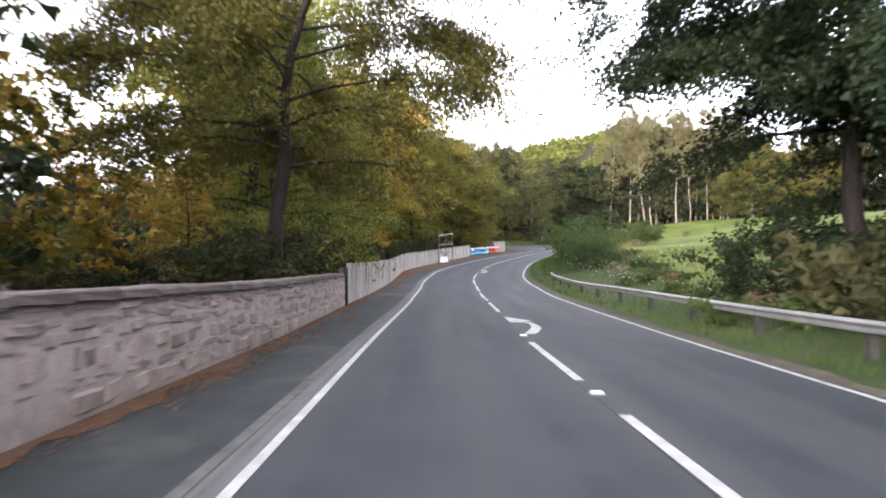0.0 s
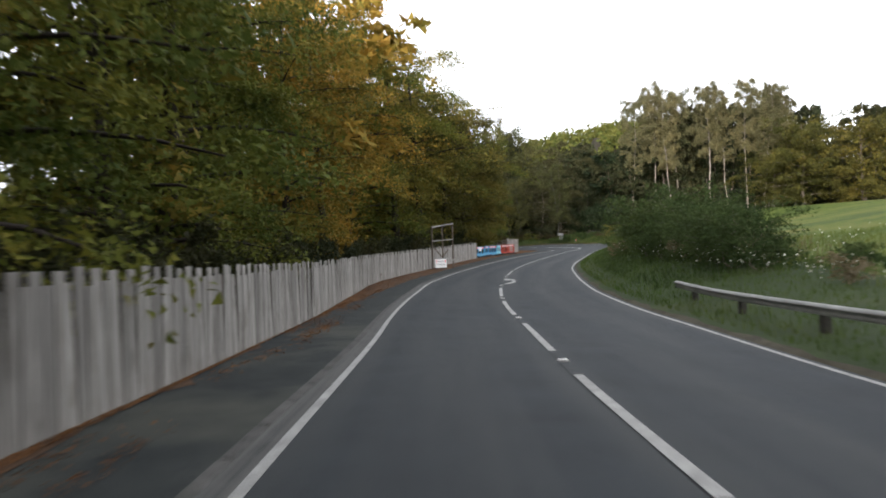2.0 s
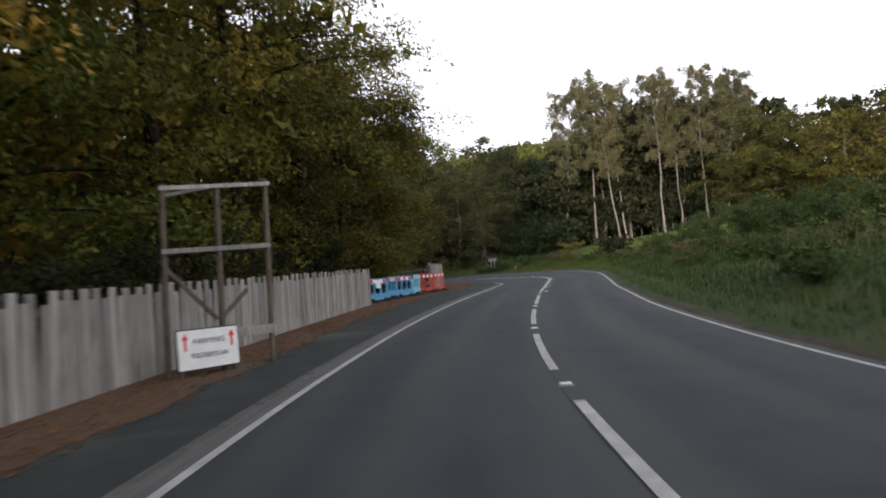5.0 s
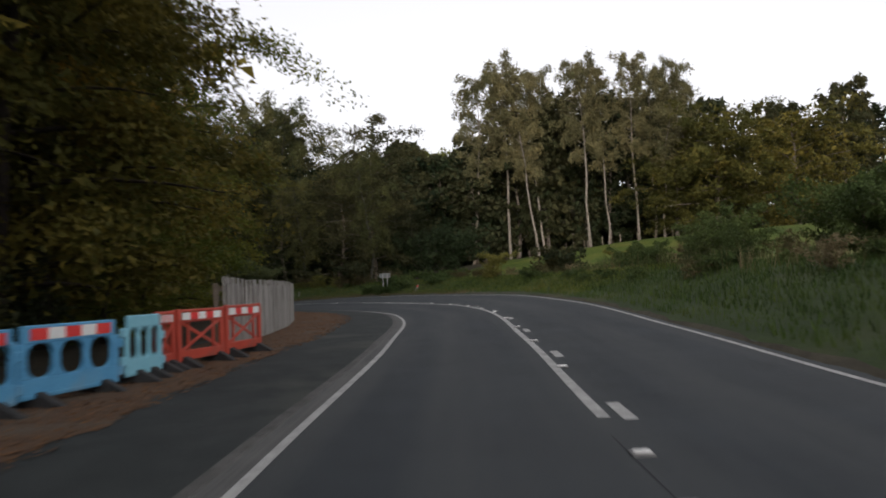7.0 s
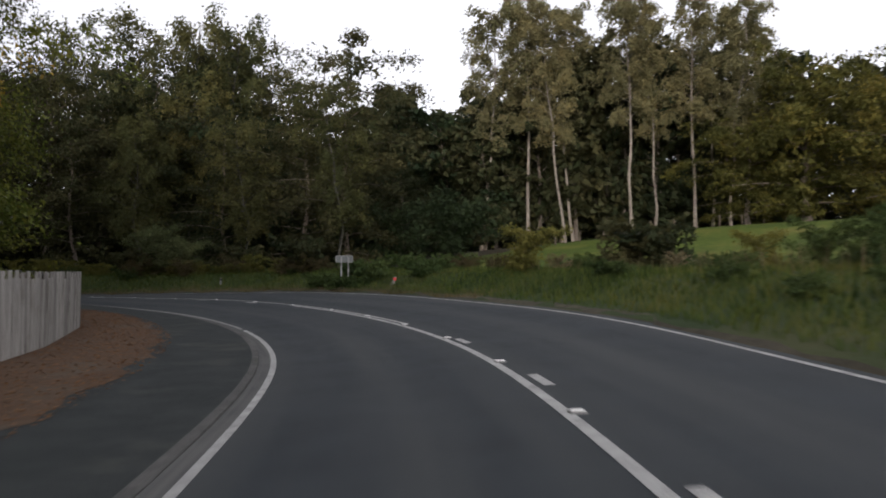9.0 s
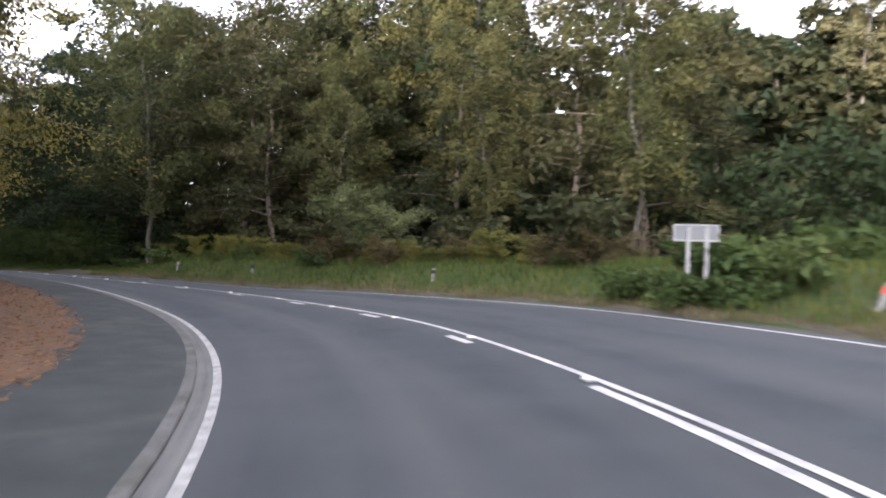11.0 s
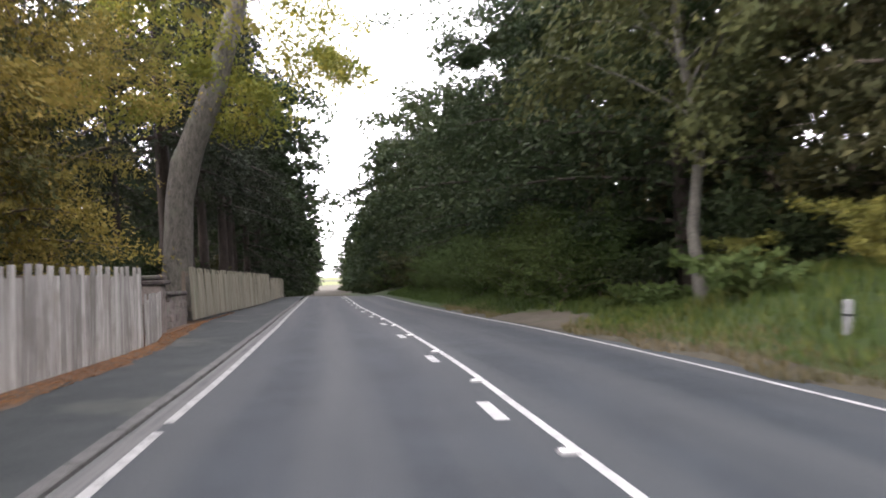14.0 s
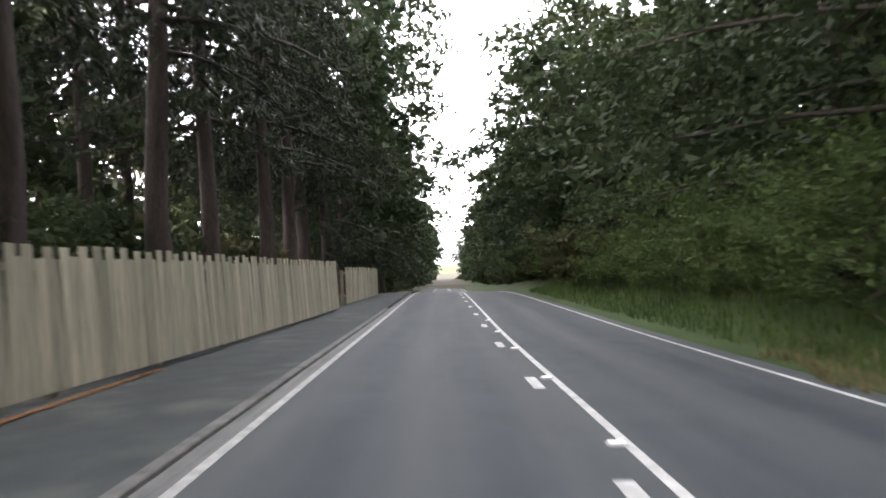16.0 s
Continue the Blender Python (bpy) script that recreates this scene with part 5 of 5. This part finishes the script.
def wood(points, kinds, gap, depth, scale):
    """Several rows of trees behind a line of world places."""
    p = np.array(points, float)
    d = np.r_[0, np.cumsum(np.linalg.norm(np.diff(p, axis=0), axis=1))]
    for q in range(depth):
        u = rng.uniform(0, gap)
        while u < d[-1]:
            x, y = np.interp(u, d, p[:, 0]), np.interp(u, d, p[:, 1])
            k = min(np.searchsorted(d, u), len(p) - 1)
            t = p[k] - p[k - 1]
            t /= np.linalg.norm(t)
            off = q * 5.0 + rng.normal() * 1.0
            plant(kinds[int(rng.integers(len(kinds)))], x + t[1] * off + rng.normal() * 0.8, y - t[0] * off, scale * (0.86 if 14 < x < 33 else 1) * rng.uniform(0.85, 1.15) * (1 + 0.10 * q), rng.uniform(0, 360), rng.uniform(0.95, 1.1))
            u += gap * rng.uniform(0.8, 1.2)


for s, lat, q, sc in ((122.5, -6.4, "olive", 0.95), (125.0, -7.2, "olive", 1.0), (133.5, -6.5, "yellow", 1.1), (139.0, -6.6, "yellow", 1.12), (144.0, -8.0, "yellow", 0.85), (149.5, -8.2, "yellow", 0.85), (152.0, -8.2, "olive", 0.9), (146.5, -7.8, "olive", 0.9), (114.0, -8.0, "near_c", 0.9)):
    p = at(s, lat)
    plant(q, p[0], p[1], sc, rng.uniform(0, 360))
row(["bush_yellow"], 126, 142, 1.5, lambda s: f_right(s) + 3.6, 0.7, 0.34)
# outside of the bend: the wood's edge, from the straight's mouth round behind the field
wood([(100, 95), (92, 128), (70, 148), (44, 152), (24, 150), (12, 147), (2, 148)], ["wood_a", "wood_b", "wood_c"], 4.8, 2, 1.05)
wood([(30, 147), (20, 145), (13, 143)], ["edge", "silver"], 4.2, 1, 0.95)
wood([(13, 143), (7, 142.5), (0, 145)], ["edge", "silver", "edge"], 3.6, 1, 1.15)
for x, y, q, sc in ((49.8, 142.4, "birch", 1.0), (53.2, 143.5, "birch_b", 1.0), (55.9, 141.0, "birch", 0.98), (57.3, 137.8, "birch_b", 0.95), (46.0, 147, "birch_b", 1.08), (60.5, 144, "birch", 0.95),
                    (41.5, 148, "birch", 1.1), (44, 145, "birch_b", 1.03), (37.0, 149.5, "birch_b", 1.05), (64, 140, "birch_b", 0.9)):
    plant(q, x, y, sc, rng.uniform(0, 360))
for x, y, sc in ((62.0, 133.5, 1.25), (69.5, 129.0, 1.15), (58.5, 137.0, 0.85)):
    plant("olive_broad", x, y, sc, rng.uniform(0, 360))
for x, y, sc in ((44, 151, 1.3), (48, 150, 1.35), (52, 150, 1.4), (56, 147, 1.35), (60, 149, 1.35), (63, 145, 1.3), (40, 153, 0.95), (67, 141, 1.2)):
    plant("wood_b", x, y, sc, rng.uniform(0, 360))
for x, y, q, sc in ((24.5, 152, "wood_a", 1.2), (29, 154, "wood_b", 1.15), (33, 153, "wood_c", 1.25), (37, 155, "wood_a", 1.25), (41, 157, "wood_b", 1.2), (-4, 151, "edge", 1.45), (0.5, 153, "edge", 1.5), (-9, 155, "wood_a", 1.5)):
    plant(q, x, y, sc, rng.uniform(0, 360))
for s, lat, q, sc in ((145.1, 6.9, "weeping", 1.0), (136, 13, "silver", 0.8), (131, 15, "silver", 0.78), (140.5, 11.5, "edge", 0.95), (125.5, 16.5, "silver", 0.9)):
    p = at(s, lat)
    plant(q, p[0], p[1], sc, rng.uniform(0, 360))
for s, lat, q, sc in ((130.9, 8.6, "bush_pale", 1.15), (129.9, 9.0, "bush_pale", 0.85), (127.5, 9.8, "bush_dark", 0.7), (133.5, 9.2, "bush_dark", 0.7), (121.5, 9.6, "bush_dark", 0.75)):
    p = at(s, lat)
    plant(q, p[0], p[1], sc, rng.uniform(0, 360))

for x, y, q, sc in ((22.5, 109.2, "bush_yellow", 0.8), (25.5, 107.8, "bush_dark", 0.75), (27.2, 106.8, "bush_dark", 0.7), (30.0, 105.6, "bush_yellow", 0.65), (36, 99, "dry_weed", 0.75),
                    (33, 101.5, "dry_weed", 0.7), (29, 90, "dry_weed", 0.75), (27, 86, "bush", 0.7), (25, 92, "dry_weed", 0.7)):
    plant(q, x, y, sc, rng.uniform(0, 360))
for k in range(90):
    s = rng.uniform(-2, 112)
    p = at(s, float(f_right(s)) + rng.uniform(2.2 if s > 44 else 1.6, 7.5))
    plant("weed" if rng.uniform() < 0.8 else "dry_weed", p[0], p[1], rng.uniform(0.45, 0.8), rng.uniform(0, 360), sink=0.05)
for k in range(36):
    s = rng.uniform(112, 150)
    p = at(s, float(f_right(s)) + rng.uniform(1.8, 6.5))
    plant("weed", p[0], p[1], rng.uniform(0.4, 0.9), rng.uniform(0, 360), sink=0.05)

for x, y, q, sc in ((*at(116.0, 6.95)[:2], "weed", 0.6), (*at(116.8, 6.85)[:2], "weed", 0.7), (*at(117.5, 6.9)[:2], "weed", 0.75), (*at(118.3, 6.85)[:2], "weed", 0.65), (*at(115.6, 7.9)[:2], "weed", 1.0), (*at(117.0, 8.0)[:2], "weed", 1.0), (*at(113.4, 8.6)[:2], "weed", 0.8),
                    (3.5, 146.5, "silver", 1.43), (6.5, 145.5, "silver", 1.52), (9.0, 147.0, "silver", 1.54), (12.0, 146.5, "silver", 1.50), (15.0, 148.5, "silver", 1.35), (7.5, 150, "edge", 1.45), (11, 151, "edge", 1.5)):
    plant(q, x, y, sc, rng.uniform(0, 360))
wood([(95, 136), (74, 155), (45, 160), (24, 158), (12, 158), (0, 158), (-8, 164)], ["bush_dark"], 2.6, 1, 1.6)
for s, lat, sc in ((121.0, 8.5, 0.6), (122.2, 8.9, 0.55), (129.0, 8.0, 0.6), (131.8, 7.6, 0.7), (132.6, 8.3, 0.6), (126.5, 8.8, 0.6), (118.5, 9.2, 0.5)):
    p = at(s, lat)
    plant("bush_brown", p[0], p[1], sc, rng.uniform(0, 360))
for k in range(20):
    s = rng.uniform(108, 143)
    p = at(s, float(f_right(s)) + rng.uniform(4.2, 6.8))
    plant("bush_brown", p[0], p[1], rng.uniform(0.28, 0.5), rng.uniform(0, 360))

# wooded hillside far behind the field
HILL = [(-6, 6), (0, 22), (4, 36), (8, 46), (12, 50), (16, 53), (20, 52), (26, 42), (32, 26), (40, 8)]


def hill_height(az, r):
    top = np.interp(az, [a_ for a_, _ in HILL], [h_ for _, h_ in HILL])
    return top * np.clip(np.cos((r - 330) / 95 * math.pi / 2), 0, 1)


ha, hr = np.meshgrid(np.linspace(-8, 42, 60), np.linspace(235, 425, 24))
hz = hill_height(ha, hr) - 1.0
hv = np.stack([hr * np.sin(np.radians(ha)), 18 + hr * np.cos(np.radians(ha)), hz], 2).reshape(-1, 3)
hi_ = (np.arange(23)[:, None] * 60 + np.arange(59)[None]).ravel()
tagged(new("hillside", mesh_from("hillside", hv, np.stack([hi_, hi_ + 1, hi_ + 61, hi_ + 60], 1), M_FIELD, True)), "distant wooded hillside", "hill", kind="structure")
g = np.random.default_rng(77)
na = 900
aa, rr_ = g.uniform(-6, 38, na), g.uniform(245, 335, na)
cc_ = np.stack([rr_ * np.sin(np.radians(aa)), 18 + rr_ * np.cos(np.radians(aa)), hill_height(aa, rr_) + 1.5], 1)
ball = g.normal(size=(na, 34, 3))
ball *= (g.uniform(0.4, 1, (na, 34)) / np.linalg.norm(ball, axis=2))[:, :, None] * np.array([3.2, 3.2, 4.2]) * g.uniform(0.7, 1.3, (na, 1, 1))
lv, lf = leaves((cc_[:, None] + ball).reshape(-1, 3), 1.7, g, 0.2, 1.2, True)
tagged(new("far_wood", mesh_from("far_wood", lv, lf, L_OLIVE)), "far treetops on the wooded hillside", "woodland", kind="stuff")

# two trees whose limbs reach over the road at the start
for x, y, lab, args in ((*at(19.0, -5.15)[:2], "broad tree with a leaning trunk reaching over the road", ("broad", 41, 15, 5.4, 125000, 0.095, M_BARK_DARK, L_LEAN, 0.26, 0.33, (2.9, 0.2), True, 0.0)),
                        (*at(16.0, 10.0)[:2], "dark broad tree reaching over the guard rail", ("broad", 42, 14, 5.2, 120000, 0.115, M_BARK_DARK, L_DARK, 0.28, 0.36, (-0.6, 0.0), True, 0.02))):
    tp = tree_parts(*args)
    t = thing("overhanging_tree", pose(x, y, ground_at(x, y) - 0.1), lab, "tree")
    part("trunk", tp[0], t)
    part("crown", tp[1], t)

# big old trunk behind the fence, upright at the foot and leaning over higher up
x, y, z = at(156.7, -5.16)
bend = [(0, -0.2, 0.62), (0, 0.4, 0.50), (0.02, 2.0, 0.47), (0.15, 4.0, 0.45), (0.36, 5.2, 0.49), (0.58, 5.8, 0.43), (1.42, 8.0, 0.38), (2.3, 11.0, 0.30), (2.9, 14.5, 0.2), (3.2, 17.5, 0.1)]
tp = tree_parts("broad", 21, 18, 4.2, 26000, 0.125, M_BARK_PALE, L_BROAD, 0.03, 0.44, (3.6, 2.4), True, 0.0)
big = thing("old_tree", pose(x, y, z), "large old tree with a thick pale leaning trunk", "tree")
tv, tf = tubes([(np.array([(a_ * 0.64, a_ * 0.77, h_) for a_, h_, r_ in bend]), [r_ for a_, h_, r_ in bend])], 14)
tv += np.random.default_rng(3).normal(size=tv.shape) * 0.012
part("trunk", mesh_from("trunk", tv, tf, M_BARK_PALE, True), big)
part("bough", tp[0], big)
part("crown", tp[1], big)

# yellow-green scrub along the verge behind the marker posts
g = np.random.default_rng(61)
for s in np.arange(121.5, 146.0, 0.8):
    if not 142.2 < s < 144.2:
        p = at(s, float(f_right(s)) + 3.5 + g.normal() * 0.4)
        plant("bush_yellow" if g.uniform() < 0.75 else "dry_weed", p[0], p[1], g.uniform(0.26, 0.52), g.uniform(0, 360), sink=0.05)

# post and wire fence at the top of the field
wire = thing("field_fence", pose(44.0, 139.0, ground_at(44.0, 139.0)), "low post and wire fence along the field's edge", "fence")
inv = wire.matrix_basis.inverted()
pm = box_mesh("post", M_POST, (-0.05, 0.05, -0.05, 0.05, -0.1, 1.0), 0.01)
for k in range(12):
    x, y = 40.0 + 2.2 * k, 139.5 - 0.35 * k
    part("post", pm, wire, m=inv @ pose(x, y, ground_at(x, y), rng.normal() * 2, rng.normal() * 2, 0))

# worn track mouth on the right of the straight
tagged(new("track_mouth", strip("track_mouth", M_TRACK, 147.0, 152.0, 0.25, [lambda s: f_right(s) + 0.15, lambda s: f_right(s) + 0.7] + [lambda s, d=d: f_right(s) + 0.7 + d * np.clip(np.minimum(s - 147, 152 - s) / 1.4, 0, 1)
       * (1 + 0.22 * np.sin(s * 5.3 + d) + 0.15 * np.sin(s * 11.7)) for d in (0.6, 1.2)], [0.03, 0.06, 0.06, 0.055])),
       "pale worn earth at the mouth of a track", "track", kind="structure")


# ---- grass, weeds and fallen leaves ----
def blades(name, mat, n, s0, s1, lat_fn, h, w, seed, label, category):
    g = np.random.default_rng(seed)
    s, u = g.uniform(s0, s1, n), g.uniform(0, 1, n)
    bare = (s > 147.2) & (s < 151.8) & (lat_fn(s, u) < f_right(s) + 1.7 + 0.3 * np.sin(s * 5.3))      # the track's mouth
    s, u = s[~bare], u[~bare]
    n = len(s)
    p = at(s, lat_fn(s, u), 0.03)
    az = g.uniform(0, 2 * np.pi, n)
    hh = h * g.uniform(0.4, 1.2, n)
    d = np.stack([np.cos(az), np.sin(az), np.zeros(n)], 1)
    side = np.stack([-np.sin(az), np.cos(az), np.zeros(n)], 1) * w * g.uniform(0.6, 1.4, n)[:, None]
    bend = d * (hh * g.uniform(0.1, 0.7, n))[:, None]
    up = np.stack([np.zeros(n), np.zeros(n), hh], 1)
    v = np.stack([p - side, p + side, p + side * 0.7 + bend * 0.35 + up * 0.6, p - side * 0.7 + bend * 0.35 + up * 0.6, p + bend + up], 1).reshape(-1, 3)
    i = np.arange(n)[:, None] * 5
    f_ = np.vstack([np.hstack([i, i + 1, i + 2]), np.hstack([i, i + 2, i + 3]), np.hstack([i + 3, i + 2, i + 4])])
    tagged(new(name, mesh_from(name, v, f_, mat)), label, category, kind="stuff")


blades("verge_grass", L_GRASS, 44000, -4, 160, lambda s, u: f_right(s) + 0.45 + 4.5 * u**1.3, 0.17, 0.008, 1, "long green verge grass", "grass")
blades("verge_grass", L_GRASS_DRY, 26000, 95, 152, lambda s, u: f_right(s) + 0.6 + 5 * u, 0.22, 0.010, 2, "long green grass outside the bend", "grass")
blades("verge_grass", L_WEED, 15000, 108, 160, lambda s, u: f_right(s) + 0.22 + 0.85 * u**1.4 + 0.15 * np.sin(s * 2.1), 0.13, 0.009, 21, "dead brown grass along the road's edge", "grass")
blades("verge_grass", L_RANK, 15000, 104, 150, lambda s, u: f_right(s) + 0.9 + 4.2 * u + 0.3 * np.sin(s * 3.7) + 0.25 * np.sin(s * 9.1), 0.28, 0.011, 22, "darker tufts of rank grass outside the bend", "grass")
blades("verge_grass", L_RANK, 14000, 148, 186, lambda s, u: f_right(s) + 0.5 + 2.6 * u, 0.26, 0.010, 12, "rank green grass under the bushes", "grass")
blades("tall_weeds", L_WEED, 2600, 42, 112, lambda s, u: f_right(s) + 3.6 + 4.6 * u, 0.75, 0.010, 3, "tall dry weeds and grasses behind the verge", "weeds")
blades("tall_weeds", L_RANK, 30000, 40, 112, lambda s, u: f_right(s) + 1.2 + 6.0 * u, 0.20, 0.011, 4, "tall green weeds behind the verge", "weeds")
blades("meadow_grass", L_GRASS_DRY, 16000, 12, 62, lambda s, u: f_right(s) + 5.0 + 16 * u, 0.24, 0.010, 6, "long uncut meadow grass behind the rail", "grass")
g = np.random.default_rng(18)
s, u = g.uniform(14, 60, 170), g.uniform(0, 1, 170)
lv, lf = leaves(at(s, f_right(s) + 3.5 + 12 * u**1.5, 0.35 + 0.3 * g.uniform(0, 1, 170)), 0.065, g, 0.0, 1.1)
tagged(new("white_flowers", mesh_from("white_flowers", lv, lf, L_FLOWER)), "white flower heads scattered in the meadow", "flowers", kind="stuff")
g = np.random.default_rng(8)
s, u = g.uniform(26, 60, 300), g.uniform(0, 1, 300)
c = at(s, f_right(s) + 2.2 + 2.4 * u, 0.62 + 0.25 * g.uniform(0, 1, 300))
lv, lf = leaves(c, 0.05, g, 0.0, 1.1)
tagged(new("white_flowers", mesh_from("white_flowers", lv, lf, L_FLOWER)), "white flower heads of tall verge weeds", "flowers", kind="stuff")
g = np.random.default_rng(9)
n = 26000
s = g.uniform(18, 160, n)
lat = f_litter(s) + (f_foot(s) - f_litter(s)) * g.uniform(-0.12, 1, n)
c = at(s, lat, 0.022)
lv, lf = leaves(c, 0.050, g, 0.0, 1.3)
lv[:, 2] = np.repeat(c[:, 2], 4) + (lv[:, 2] - np.repeat(c[:, 2], 4)) * 0.2
tagged(new("fallen_leaves", mesh_from("fallen_leaves", lv, lf, L_FALLEN)), "scattered brown and orange fallen leaves", "leaves", kind="stuff")

g = np.random.default_rng(19)
n = 6500
pc, pl = g.uniform(4, 72, 80), g.uniform(0, 1, 80)**1.6
w = g.integers(0, 80, n)
s = pc[w] + g.normal(size=n) * 0.55
lat = f_foot(s) + 0.12 + pl[w] * 0.75 + g.normal(size=n) * 0.09
c = at(s, lat, 0.02)
lv, lf = leaves(c, 0.045, g, 0.0, 1.3)
lv[:, 2] = np.repeat(c[:, 2], 4) + (lv[:, 2] - np.repeat(c[:, 2], 4)) * 0.2
tagged(new("fallen_leaves", mesh_from("fallen_leaves", lv, lf, L_FALLEN)), "drifts of orange fallen leaves on the footway", "leaves", kind="stuff")

# ---- kerb stones ----
kerb = thing("kerb", pose(*at(-6, -1.7)), "low worn concrete kerb between road and footway", "kerb", kind="structure")
inv = kerb.matrix_basis.inverted()
km = box_mesh("kerb_stone", M_KERB, (-0.06, 0.06, -0.455, 0.455, -0.12, 0.006), 0.012)
for k in range(196):
    s = -5.5 + k * 0.915
    a_, b_ = (Vector(at(s + d, float(f_left(s + d)) - 0.285)) for d in (-0.45, 0.45))
    c_ = (a_ + b_) / 2
    part("kerb_stone", km, kerb, m=inv @ pose(c_.x, c_.y, c_.z, math.degrees(math.atan2(b_.z - a_.z, (b_ - a_).to_2d().length)), rng.normal() * 0.6, math.degrees(math.atan2(a_.x - b_.x, b_.y - a_.y)) + rng.normal() * 0.25))


# ---- road studs ----
def road_stud(m):
    t = thing("road_stud", m, "small white reflecting stud set in the road", "road stud", "studs along the centre line")
    part("casting", box_mesh("casting", M_STEEL, (-0.075, 0.075, -0.06, 0.06, -0.01, 0.012), 0.006), t)
    part("lens", box_mesh("lens", M_WHITE, (-0.06, 0.06, -0.03, 0.03, 0.012, 0.026), 0.006), t)
    return t


stud = road_stud(pose(*at(1.2, float(f_centre(1.2)), 0.004), 0, 0, heading(1.2)))
for s in [6.9, 12.6, 23.4, 29.2, 35.1, 40.6, 46.5, 52.3, 58.3, 64.1, 69.8, 75.5] + [79.5 + 3.05 * k for k in range(30)]:
    copy_thing(stud, pose(*at(s, float(f_centre(s)) + (0.09 if s > 76 else 0), 0.004), 0, 0, heading(s)))
